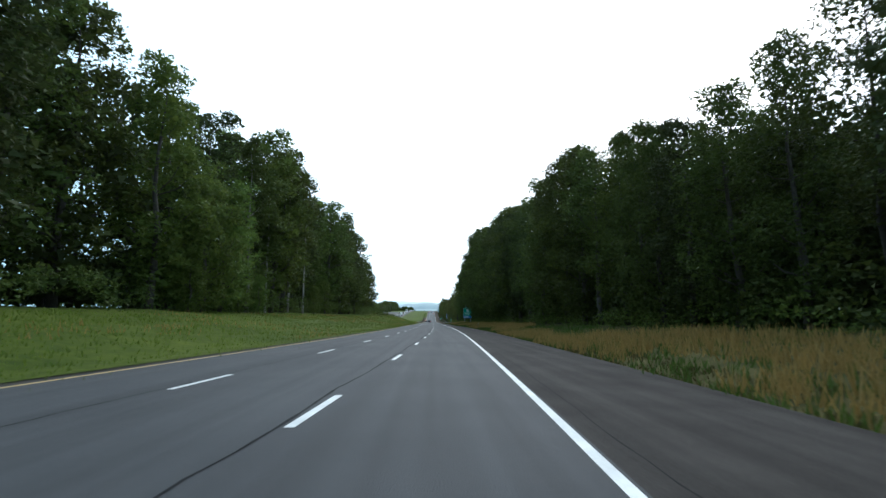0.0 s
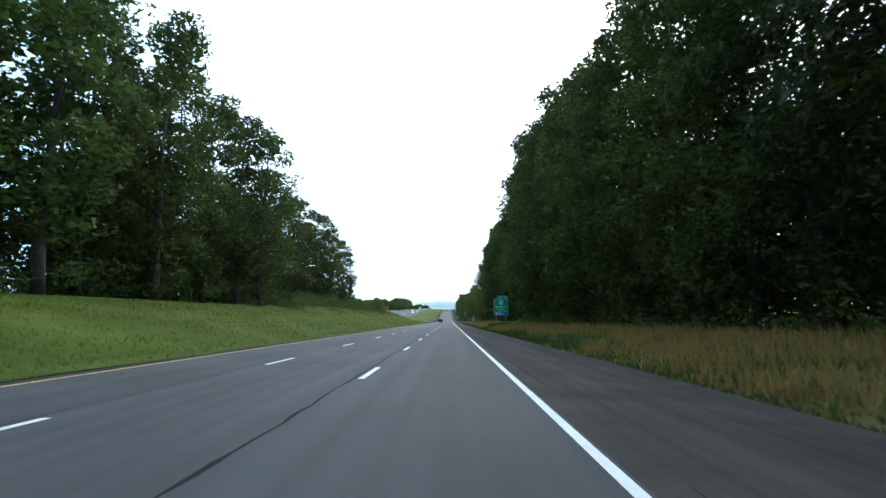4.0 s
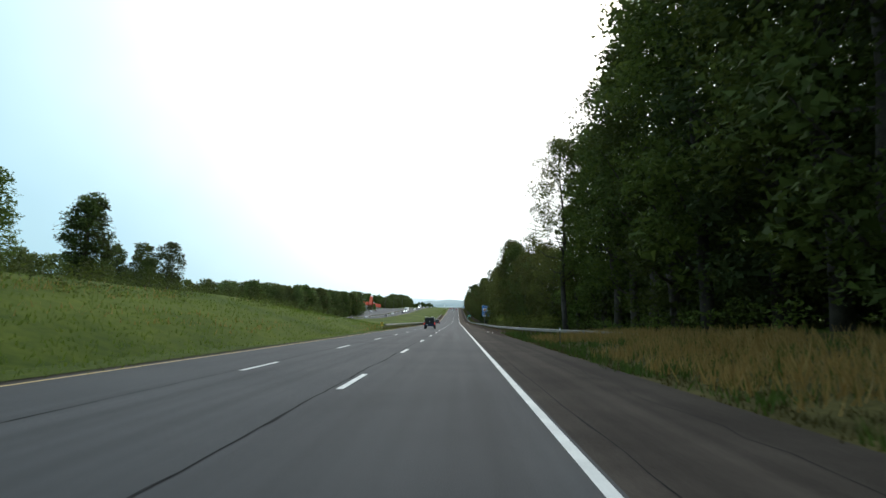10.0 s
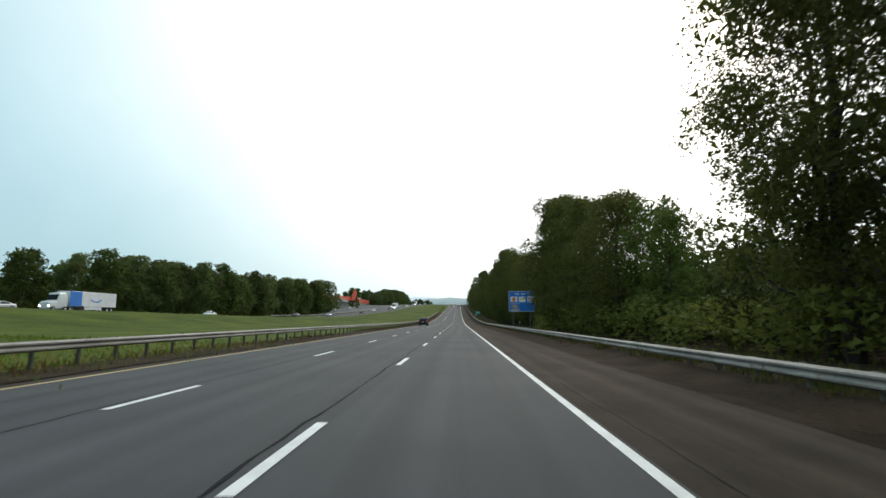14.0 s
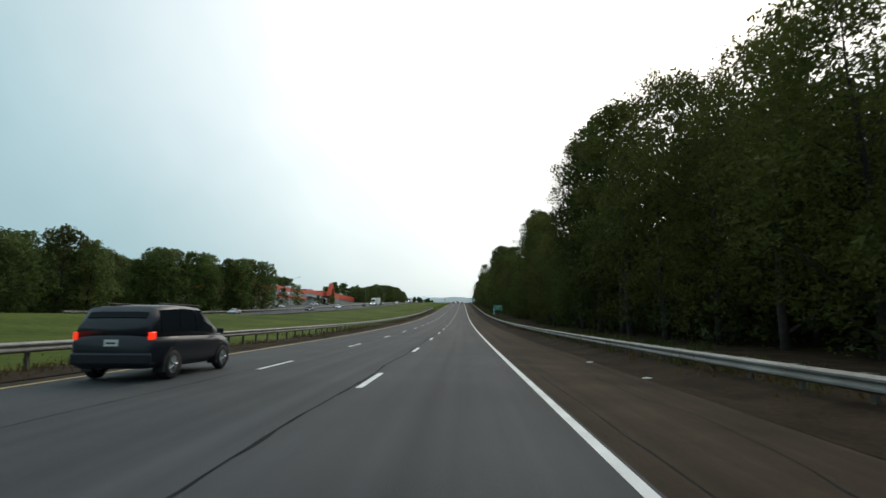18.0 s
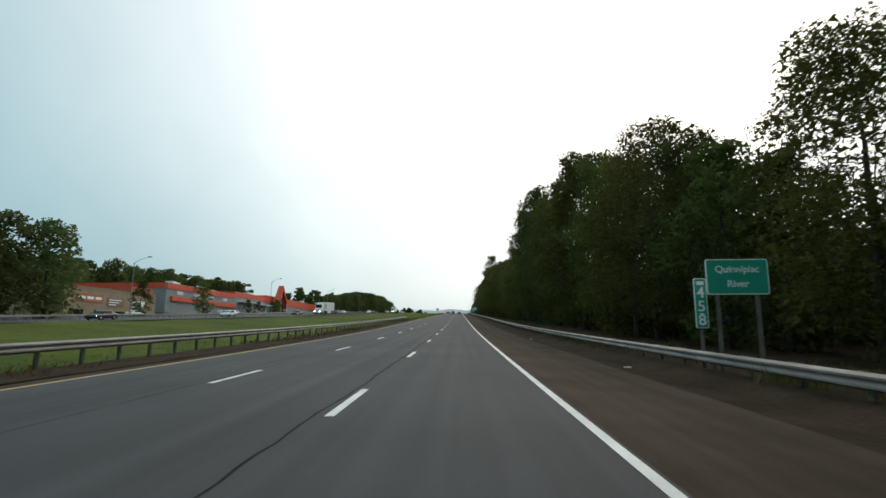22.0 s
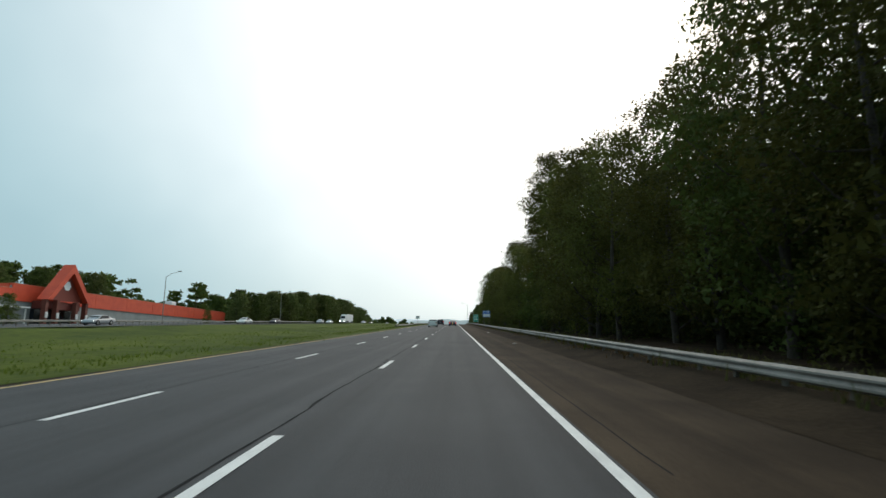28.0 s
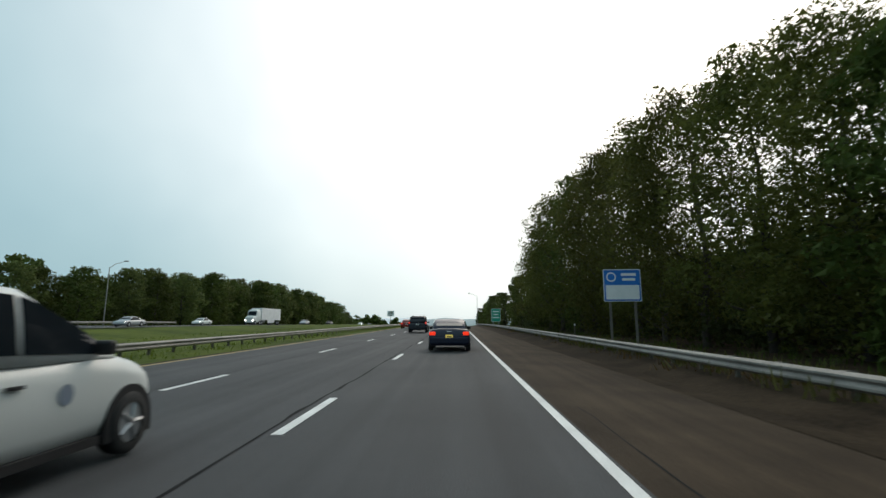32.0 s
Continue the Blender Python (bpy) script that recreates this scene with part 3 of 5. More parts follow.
for u, y, h in ((-27.5, 60, 15), (-28, 66, 17), (-27, 70, 7), (-26.6, 76, 5.5), (-27, 56, 7), (-27, 112, 6), (-27.5, 126, 8)):
    set_tree(SMALL_TREES[:1], 10, u, y, h)
spots = []
for back in (8, 17):
    y = 0.0
    while y < 180:
        spots.append((-31 - back + rnd.uniform(-3, 3), y, rnd.uniform(22, 29)))
        y += rnd.uniform(8, 11)
y = 185.0
while y < 288:
    spots.append((-52 + rnd.uniform(-6, 5), y, rnd.uniform(17, 23)))
    spots.append((-63 + rnd.uniform(-6, 5), y + 3, rnd.uniform(17, 23)))
    y += rnd.uniform(6, 9)
woods("woodland", spots, LEAF_DARK, "dark dense woodland on the median", 43)
for u, y, h in ((-34, 196, 24), (-42, 203, 22), (-35, 211, 22), (-44, 219, 23), (-37, 228, 26), (-46, 236, 25), (-36, 246, 25), (-43, 253, 24),
                (-36, 262, 23.5), (-45, 268, 24), (-36, 275, 22), (-45, 282, 22), (-37, 287, 19.5)):
    set_tree(MEDIAN_TREES, 26, u, y, h, 1.45)
for u, y, h in ((-36, 297, 11.5), (-40, 303, 9.5), (-43, 294, 11), (-70, 338, 9)):
    set_tree(CONIFERS, 12, u, y, h)
set_tree(MEDIAN_TREES[:1], 26, -64, 354, 18.5, 1.4)
set_tree(MEDIAN_TREES[2:3], 26, -64.6, 355, 17.5, 1.3)
set_tree(MEDIAN_TREES[1:2], 26, -63.6, 353.5, 17, 1.35)
for u, y, h in ((-62, 370, 10), (-66, 376, 11), (-60, 383, 7), (-72, 362, 9), (-41, 309, 10), (-47, 306, 9)):
    set_tree(SMALL_TREES, 10, u, y, h)
# beyond the oncoming carriageway
for u, y, h in ((-104, 455, 27), (-110, 462, 28), (-112, 450, 26), (-119, 463, 27), (-125, 455, 26), (-121, 446, 24), (-131, 462, 25)):
    set_tree(MEDIAN_TREES, 26, u, y, h)
set_tree(SMALL_TREES, 10, -112, 471, 9)
y = 500.0
while y < 668:
    if not 586 < y < 600:
        set_tree(BROAD_TREES, 15, other_u(y) - 22 + rnd.uniform(-4, 2), y, rnd.uniform(14, 18.5))
    y += rnd.uniform(4.5, 6.5)
y = 400.0
while y < 640:
    set_tree(BROAD_TREES, 15, other_u(y) - 45 + rnd.uniform(-6, 6), y, rnd.uniform(15, 20))
    y += rnd.uniform(6, 9)
y = 928.0
while y < 1235:
    h = float(np.interp(y, [925, 1000, 1050, 1150, 1230], [11, 16, 19, 17, 13]))
    set_tree(BROAD_TREES, 15, -82 + rnd.uniform(-4, 3), y, h * rnd.uniform(.82, 1.1), 1.2)
    set_tree(BROAD_TREES, 15, -95 + rnd.uniform(-4, 4), y + 24, h * rnd.uniform(.9, 1.12), 1.2)
    y += rnd.uniform(7, 10)
y = 640.0
while y < 960:
    set_tree(BROAD_TREES, 15, -168 + rnd.uniform(-10, 6), y, rnd.uniform(20, 25))
    y += rnd.uniform(6, 8)
for u, y, h in ((-88, 752, 11.5), (-86, 786, 6), (-86, 797, 5.5), (-86, 819, 7), (-87, 825, 6.5), (-78, 700, 9), (-77, 888, 5)):
    set_tree(SMALL_TREES, 10, u, y, h)

spots = []
y = 330.0
while y < 1500:
    spots.append((other_u(y) - 75 + rnd.uniform(-14, 10) - (60 if 640 < y < 960 else 0), y, rnd.uniform(13, 20)))
    spots.append((-230 + rnd.uniform(-14, 10), y + 3, rnd.uniform(15, 21)))
    y += rnd.uniform(6, 10)
y = 690.0
while y < 1010:
    spots += [(-176 + rnd.uniform(-8, 6), y, rnd.uniform(19, 25)), (-186 + rnd.uniform(-8, 6), y + 3, rnd.uniform(20, 26))]
    y += rnd.uniform(6, 9)
for k in range(150):
    spots.append((rnd.uniform(-210, -50), rnd.uniform(1240, 1560), rnd.uniform(7, 10.5)))
woods("woodland", spots, LEAF, "distant woodland beyond the shops and road", 47, 26, 16, 2.1)
# two tall sparse trees behind the service sign
THIN = [tree_kind(35, 24, .42, 3.8, 16, 26, 11, .26, LEAF, PALE_BARK, "round", .05, inner=12, inner_size=.4, label="tall thin tree with sparse crown and bare trunk")]
for u, y, h in ((20.5, 473, 25), (23.5, 471, 24), (27, 476, 24)):
    set_tree(THIN, 24, u, y, h)


# ---------------------------------------------------------------- hills far off
def ridge(name, y, u0, u1, top, seed, mat):
    vs, fs = [], []
    n = 90
    for i in range(n + 1):
        u = u0 + (u1 - u0) * i / n
        h = top * (.72 + .28 * noise.noise((u * .0016, seed, 0)) + .05 * noise.noise((u * .02, seed, 2))) + 1.4 * noise.noise((u * .12, seed, 4))
        h *= smooth(0, .12, i / n) * smooth(0, .12, 1 - i / n)
        for d, f in ((0, -10), (0, .0), (90, .75), (200, 1.0), (420, .3)):
            vs.append((u, y + d, 24 + (f * h if f >= 0 else f)))
    for i in range(n):
        for j in range(4):
            fs.append((i * 5 + j, (i + 1) * 5 + j, (i + 1) * 5 + j + 1, i * 5 + j + 1))
    ob = mesh_object(name, vs, fs, mat, smooth=True)
    return tagged(ob, "hazy wooded hill on the horizon", "hill", kind="structure")


# haze is mixed into the hills' own colours, paler for the farther ridge
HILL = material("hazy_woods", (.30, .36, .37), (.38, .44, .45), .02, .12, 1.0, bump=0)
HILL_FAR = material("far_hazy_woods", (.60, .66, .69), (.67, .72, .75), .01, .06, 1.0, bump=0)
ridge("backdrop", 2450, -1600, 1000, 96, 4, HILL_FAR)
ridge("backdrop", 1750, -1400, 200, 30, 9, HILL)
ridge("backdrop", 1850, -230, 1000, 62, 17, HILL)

# ---------------------------------------------------------------- guardrails
def beam_profile():
    """Outline of a W-shaped steel beam: (towards the road, up)."""
    face = [(0, 0), (.05, .03), (.085, .055), (.085, .095), (.045, .13), (.035, .155), (.045, .18), (.085, .215), (.085, .255), (.05, .28), (0, .31)]
    back = [(x - .012, z) for x, z in reversed(face)]
    return face + back


BEAM = beam_profile()


def beam_mesh(length):
    n = len(BEAM)
    vs = [(x, yy, z) for yy in (0, length) for x, z in BEAM]
    fs = [(k, (k + 1) % n, n + (k + 1) % n, n + k) for k in range(n)]
    me = bpy.data.meshes.new("beam")
    me.from_pydata(vs, [], fs)
    me.materials.append(STEEL)
    return me


def post_mesh(height):
    bm = bmesh.new()
    for x0, x1, y0, y1 in ((-.05, -.042, -.05, .05), (.042, .05, -.05, .05), (-.042, .042, -.004, .004)):
        box(bm, x0, x1, y0, y1, -.5, height)
    me = bpy.data.meshes.new("post")
    bm.to_mesh(me)
    bm.free()
    me.materials.append(POST_STEEL)
    return me


def block_mesh():
    bm = bmesh.new()
    box(bm, -.06, .06, -.07, .07, 0, .32, .008)
    me = bpy.data.meshes.new("spacer")
    bm.to_mesh(me)
    bm.free()
    me.materials.append(POST_STEEL)
    return me


BEAM_ME, POST_ME, BLOCK_ME = beam_mesh(3.87), post_mesh(.75), block_mesh()


def guardrail(name, u_of, h_of, y0, y1, face, label, step=3.81):
    """A rail of overlapping beams on steel posts; face is +1 where it faces right, -1 where it faces left."""
    p0 = at(u_of(y0), y0, h_of(y0))
    rail = empty(name, pose(*p0), label, "guardrail")
    y = y0
    while y < y1:
        a, b = at(u_of(y), y, h_of(y)), at(u_of(y + step), y + step, h_of(y + step))
        d = b - a
        yaw, up = math.atan2(-d.x, d.y), math.atan2(d.z, d.y)
        m = Matrix.LocRotScale(a - p0, Euler((up, 0, yaw)), (face * 1.0, 1, 1))
        ob = new("beam", BEAM_ME)
        ob.parent, ob.matrix_basis = rail, m @ pose(0, 0, -.31)
        for k in (0, .5):
            q = a.lerp(b, k) - p0
            po = new("post", POST_ME)
            po.parent, po.matrix_basis = rail, pose(q.x - face * .20, q.y, q.z - .75, 0, 0, math.degrees(yaw))
            bl = new("spacer", BLOCK_ME)
            bl.parent, bl.matrix_basis = rail, pose(q.x - face * .075, q.y, q.z - .31, 0, 0, math.degrees(yaw))
        y += step
    return rail


def right_rail(y):
    return float(np.interp(y, [296, 306, 318, 332, 350, 1300], [14.8, 12.6, 10.0, 8.2, 7.0, 6.9]))


def right_rail_h(y):
    return float(np.interp(y, [296, 306, 325, 360, 1300], [.35, .54, .53, .52, .52]))


guardrail("guardrail", right_rail, right_rail_h, 296, 1010, -1, "galvanised steel guardrail on posts along the shoulder")
guardrail("guardrail", lambda y: -12.1, lambda y: .78, 359, 692, 1, "galvanised steel guardrail along the grassy median")
guardrail("guardrail", lambda y: -12.1, lambda y: .52, 838, 1010, 1, "galvanised steel median guardrail further on")
guardrail("guardrail", lambda y: other_u(y) - 8.6, lambda y: other_h(y) + .75, 560, 930, 1, "steel guardrail on the far side of the oncoming road", 3.81)

# ---------------------------------------------------------------- brush and grass
def brush(name, spots, leaf, label, seed, count=70, spread=.75, size=.32):
    rng = np.random.default_rng(seed)
    me = leaves_mesh(name, spots, count, spread, size, rng, flat=.75, droop=.1)
    me.materials.append(leaf)
    return tagged(new(name, me), label, "brush", kind="stuff")


def brush_spots(y0, y1, step, u_of, lo, hi, top, seed):
    r = random.Random(seed)
    out, y = [], y0
    while y < y1:
        u = u_of(y) + r.uniform(lo, hi) + (sign_gap(y) if u_of is right_edge else 0)
        p = land_at(u, y)
        out.append((p.x, p.y, p.z + r.uniform(.15, min(top, .6 * right_height(y)) if u_of is right_edge else top)))
        y += step * r.uniform(.5, 1.5)
    return out


brush("brush", brush_spots(-20, 345, .75, right_edge, -2.6, 3, 3.2, 1), LEAF, "dense green brush along the wood's edge", 51)
# growth beneath and behind the trees has shade painted in by the darker leaf
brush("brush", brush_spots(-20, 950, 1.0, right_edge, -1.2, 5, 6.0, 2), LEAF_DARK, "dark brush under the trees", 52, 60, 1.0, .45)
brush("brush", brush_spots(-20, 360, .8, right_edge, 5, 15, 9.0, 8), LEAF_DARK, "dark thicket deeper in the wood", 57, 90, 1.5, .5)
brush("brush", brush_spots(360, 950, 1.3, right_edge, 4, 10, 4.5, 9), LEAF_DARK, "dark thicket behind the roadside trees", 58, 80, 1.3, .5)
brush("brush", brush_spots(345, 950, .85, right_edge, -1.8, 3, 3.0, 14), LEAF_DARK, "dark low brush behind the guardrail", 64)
brush("brush", brush_spots(338, 480, .8, right_edge, -4.2, -.8, 2.4, 18), LEAF_SUNNY, "yellow-green leafy brush behind the guardrail", 74)
brush("brush", brush_spots(-20, 345, 2.6, right_edge, -3.6, -1.5, 1.3, 3), LEAF_LIGHT, "light green shrubs before the wood", 53, 80, .6, .22)
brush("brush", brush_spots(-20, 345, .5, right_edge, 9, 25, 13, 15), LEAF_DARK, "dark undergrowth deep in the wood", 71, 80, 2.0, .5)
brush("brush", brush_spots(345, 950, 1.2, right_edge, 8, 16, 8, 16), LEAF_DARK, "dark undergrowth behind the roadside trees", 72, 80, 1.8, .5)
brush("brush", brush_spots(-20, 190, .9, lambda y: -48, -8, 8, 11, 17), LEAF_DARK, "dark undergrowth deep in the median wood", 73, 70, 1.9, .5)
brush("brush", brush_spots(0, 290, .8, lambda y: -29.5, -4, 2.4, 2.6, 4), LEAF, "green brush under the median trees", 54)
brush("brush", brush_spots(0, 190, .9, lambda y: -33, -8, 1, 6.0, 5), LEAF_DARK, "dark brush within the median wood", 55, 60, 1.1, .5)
brush("brush", brush_spots(190, 372, .8, lambda y: -25, -12, 4, .7, 6), LEAF_LIGHT, "rough green weeds on the mound", 56, 60, .7, .2)
brush("brush", brush_spots(190, 372, 1.5, lambda y: -27, -12, 4, 1.2, 11), LEAF, "low dark shrubs on the mound", 60, 60, .7, .24)


DEAD_GRASS = leaf_material("dead_grass", (.055, .034, .014), (.17, .105, .045), .2)

FRINGE = leaf_material("fringe_blades", (.050, .056, .013), (.150, .135, .045), .3)
MEADOW = leaf_material("meadow_blades", (.058, .084, .010), (.135, .160, .026), .5)


def grass_blades(name, count, y0, y1, u_of, width, tall, mat, label, seed, patch=.0, loose=1.0):
    """Single blades, bent, set thicker in tufts."""
    rng = np.random.default_rng(seed)
    r = random.Random(seed)
    base, left = [], count
    while left > 0:
        y = y0 + (y1 - y0) * r.random()
        u = u_of(y) + width * r.random()
        if patch and noise.noise((u * .12, y * .045, seed)) < patch:
            left -= 1
            continue
        q = land_at(u, y) if not -11.6 < u < -9 else at(u, y, -.06)
        for k in range(12):
            base.append((q.x + r.gauss(0, .22 * loose), q.y + r.gauss(0, .30 * loose), q.z - .04))
        left -= 12
    c = np.array(base)
    n = len(c)
    h = tall * rng.uniform(.45, 1.1, n)
    ang = rng.uniform(0, 6.28, n)
    side = np.stack([np.cos(ang), np.sin(ang), np.zeros(n)], 1) * (.016 + .028 * rng.uniform(0, 1, n))[:, None]
    lean = np.stack([rng.normal(0, .28, n), rng.normal(0, .28, n), np.ones(n)], 1) * h[:, None]
    v = np.empty((n, 4, 3))
    v[:, 0], v[:, 1] = c - side, c + side
    v[:, 2], v[:, 3] = c + lean + side * .15, c + lean - side * .15
    me = faces_mesh(name, v)
    me.materials.append(mat)
    return tagged(new(name, me), label, "grass", kind="stuff")


grass_blades("grass", 36000, -10, 330, lambda y: shoulder_edge(y) + .1, 8.2, .42, GRASS, "green grass on the verge beside the shoulder", 61)
grass_blades("grass", 52000, -10, 330, lambda y: 6.9, 7.5, .66, DRY_GRASS, "tall dry tan grass on the verge", 62, -.02)
grass_blades("grass", 30000, 330, 960, lambda y: 7.0, 3.2, .5, FRINGE, "tan and olive grass behind the guardrail", 63, -.2)
grass_blades("grass", 12000, 320, 960, lambda y: 7.2, 6, .4, GRASS, "sparse green grass behind the guardrail", 69, .1)
grass_blades("grass", 15000, 318, 960, lambda y: 6.6, 2.4, .24, DEAD_GRASS, "brown dead grass under the guardrail", 64, -.1)
grass_blades("grass", 90000, -10, 400, lambda y: -27, 16.7, .22, MEADOW, "green grass on the median slope", 65, loose=4)
grass_blades("grass", 9000, -10, 400, lambda y: -27, 16, .34, DRY_GRASS, "tan seed heads on the median slope", 75, .05, loose=4)
grass_blades("grass", 44000, 372, 960, lambda y: -25, 13, .11, MEADOW, "short olive-green grass of the median", 66, loose=4)
grass_blades("grass", 14000, 352, 700, lambda y: -13.4, 2.4, .26, DEAD_GRASS, "brownish rough grass under the median rail", 67, -.2, loose=2)
grass_blades("grass", 12000, 690, 960, lambda y: -13.6, 3.3, .2, MEADOW, "short green grass along the median edge", 68, loose=3)
LITTER = material("leaf_litter", (.020, .014, .009), (.070, .046, .028), .8, 14, .98, bump=.9, gloss=.06)
cover("leaf_litter", [8, 9, 10.5, 12, 14, 16, 19, 23, 28, 34], 320, 1010, .02, LITTER, "dark brown fallen leaves under the trees")
DIRT = material("dirt", (.019, .0135, .009), (.054, .038, .024), .6, 9, .97, bump=.8, gloss=.06)
cover("dirt_strip", [5.7, 6.3, 7, 8], 320, 1010, .02, DIRT, "bare dirt and gravel under the guardrail")
edge = strip("dirt_edge", lambda y: 5.08 + .22 * noise.noise((y * .11, 3, 0)) + .07 * noise.noise((y * .7, 9, 0)), 5.72, 318, 1010, 1.2, lambda u, y: -.17 * (u - 1.95) / 3.7 + .007, DIRT)
tagged(edge, "brown dirt washed over the shoulder's edge", "ground", kind="structure")
THATCH = material("grass_thatch", (.038, .036, .012), (.105, .092, .034), .5, 6, .97, bump=.8, gloss=.06)
cover("verge", [5.7, 6.3, 7, 8, 9, 10.5, 12, 14, 16], -30, 326, .015, THATCH, "matted olive and tan grass on the verge")
grass_blades("grass", 36000, -10, 326, lambda y: shoulder_edge(y) + .01, 2.3, .17, FRINGE, "short olive grass along the shoulder's edge", 70)

for y0, y1, border, mat, words in ((-100, 353, -9.95, GRASS_LAND, "grass grown over the inner shoulder's edge"), (353, 696, -10.05, DIRT, "bare brown dirt under the median guardrail"), (696, 1300, -9.6, GRASS_LAND, "grass grown up to the yellow line")):
    tagged(strip("median_edge", -12.6, lambda y: border + .14 * noise.noise((y * .13, 7, 0)) + .06 * noise.noise((y * .8, 2, 0)), y0, y1, 1.5, lambda u, y: .0 if u > -11 else -.05, mat), words, "ground", kind="structure")

# ---------------------------------------------------------------- signs
SIGN_GREEN = material("sign_green", (.008, .30, .19), (.012, .36, .235), 3, 40, .45, bump=.02)
SIGN_BLUE = material("sign_blue", (.008, .14, .50), (.014, .18, .60), 3, 40, .45, bump=.02)
SIGN_WHITE = material("sign_white", (.78, .80, .80), (.88, .88, .88), 3, 40, .5, bump=.02)
SIGN_BLACK = plain("sign_black", (.02, .02, .02), .5)
SIGN_YELLOW = plain("sign_yellow", (.75, .47, .03), .5)
SIGN_ORANGE = plain("sign_orange", (.75, .20, .04), .5)
SIGN_RED = plain("sign_red", (.5, .02, .03), .5)
BACK_METAL = plain("sign_back", (.35, .36, .36), .5, .6)


def plate(bm, w, h, r, y0, y1, cx=0.0, cz=0.0):
    """A flat plate with rounded corners, standing in x and z."""
    pts = []
    for sx, sz, a0 in ((1, 1, 0), (-1, 1, 90), (-1, -1, 180), (1, -1, 270)):
        for k in range(5):
            a = radians(a0 + k * 22.5)
            pts.append((cx + sx * (w / 2 - r) + r * math.cos(a), cz + sz * (h / 2 - r) + r * math.sin(a)))
    f = [bm.verts.new((x, y0, z)) for x, z in pts]
    b = [bm.verts.new((x, y1, z)) for x, z in pts]
    n = len(pts)
    bm.faces.new(f)
    bm.faces.new(b[::-1])
    for k in range(n):
        bm.faces.new((f[k], b[k], b[(k + 1) % n], f[(k + 1) % n]))


def panel(parent, w, h, face_mat, cx, cz, border=.05, r=.12, y=0.0):
    """A sign panel: white edge, coloured face in front of it, bare metal behind."""
    bm = bmesh.new()
    plate(bm, w, h, r, y, y + .03, cx, cz)
    edge = part("border", bm, SIGN_WHITE, parent, "white reflective border")
    bm = bmesh.new()
    plate(bm, w - 2 * border, h - 2 * border, max(.01, r - border * .5), y - .006, y + .001, cx, cz)
    return part("face", bm, face_mat, parent)


def lettering(parent, text, size, cx, cz, mat, y=-.016, wide=1.0, name="lettering"):
    cu = bpy.data.curves.new("lettering", "FONT")
    cu.body, cu.size, cu.align_x, cu.align_y, cu.extrude = text, size, "CENTER", "CENTER", .004
    cu.offset = size * .012
    tmp = bpy.data.objects.new("lettering", cu)
    me = bpy.data.meshes.new_from_object(tmp)
    bpy.data.objects.remove(tmp)
    bpy.data.curves.remove(cu)
    me.materials.append(mat)
    ob = new(name, me)
    ob.parent = parent
    ob.matrix_basis = Matrix.LocRotScale((cx, y, cz), Euler((radians(90), 0, 0)), (wide, 1, 1))
    return ob


def bar(parent, w, h, cx, cz, mat, name="bar", r=.01, y=-.018, thick=.008):
    bm = bmesh.new()
    plate(bm, w, h, min(r, w * .45, h * .45), y, y + thick, cx, cz)
    return part(name, bm, mat, parent)


def sign_posts(parent, xs, top, ground_z, size=.10, mat=None):
    for x in xs:
        bm = bmesh.new()
        box(bm, x - size * .5, x + size * .5, .035, .05, ground_z - .5, top)
        box(bm, x - size * .5, x + size * .5, .15, .165, ground_z - .5, top)
        box(bm, x - .008, x + .008, .05, .15, ground_z - .5, top)
        part("post", bm, mat or BACK_METAL, parent)


def sign_base(name, u, y, label, turn=0.0):
    p = at(u, y, 0)
    return empty(name, pose(p.x, p.y, p.z, 0, 0, turn), label, "road sign"), land(u, y)


s1, g = sign_base("exit_sign", 15.25, 259, "large green highway exit sign on two steel posts", 17)
panel(s1, 3.9, 4.75, SIGN_GREEN, 0, 5.1)
panel(s1, 2.95, .92, SIGN_GREEN, .45, 7.96, .04, .06)
lettering(s1, "EXIT", .42, -.15, 7.95, SIGN_WHITE, wide=1.05)
lettering(s1, "32", .66, 1.15, 7.95, SIGN_WHITE)
bar(s1, .98, 1.08, 0, 6.42, SIGN_WHITE, "route_shield", .04)
lettering(s1, "10", .82, 0, 6.42, SIGN_BLACK, -.03, .9)
lettering(s1, "Queen St", .78, 0, 5.22, SIGN_WHITE, wide=1.0)
lettering(s1, "1/2", .58, -.78, 4.40, SIGN_WHITE)
lettering(s1, "MILE", .46, .42, 4.40, SIGN_WHITE, wide=1.1)
bm = bmesh.new()
plate(bm, 3.8, 1.0, .06, -.012, -.005, 0, 3.28)
part("service_strip", bm, SIGN_BLUE, s1, "blue strip with service symbols")
bar(s1, 3.8, .05, 0, 3.80, SIGN_WHITE, "rule")
bar(s1, .42, .62, -1.25, 3.27, SIGN_WHITE, "pump_symbol", .05)
bar(s1, .12, .42, -.98, 3.27, SIGN_WHITE, "pump_symbol", .05)
bar(s1, .68, .68, -.28, 3.27, SIGN_WHITE, "round_symbol", .30)
bar(s1, .10, .42, -.34, 3.27, SIGN_BLUE, "round_symbol", .02, -.026)
bar(s1, .07, .42, -.18, 3.27, SIGN_BLUE, "round_symbol", .02, -.026)
bar(s1, .75, .14, .72, 3.18, SIGN_WHITE, "bed_symbol", .03)
bar(s1, .10, .40, .40, 3.25, SIGN_WHITE, "bed_symbol", .03)
sign_posts(s1, (-1.3, 1.3), 5.0, g, .22)
s1.scale = (1.15, 1, 1)

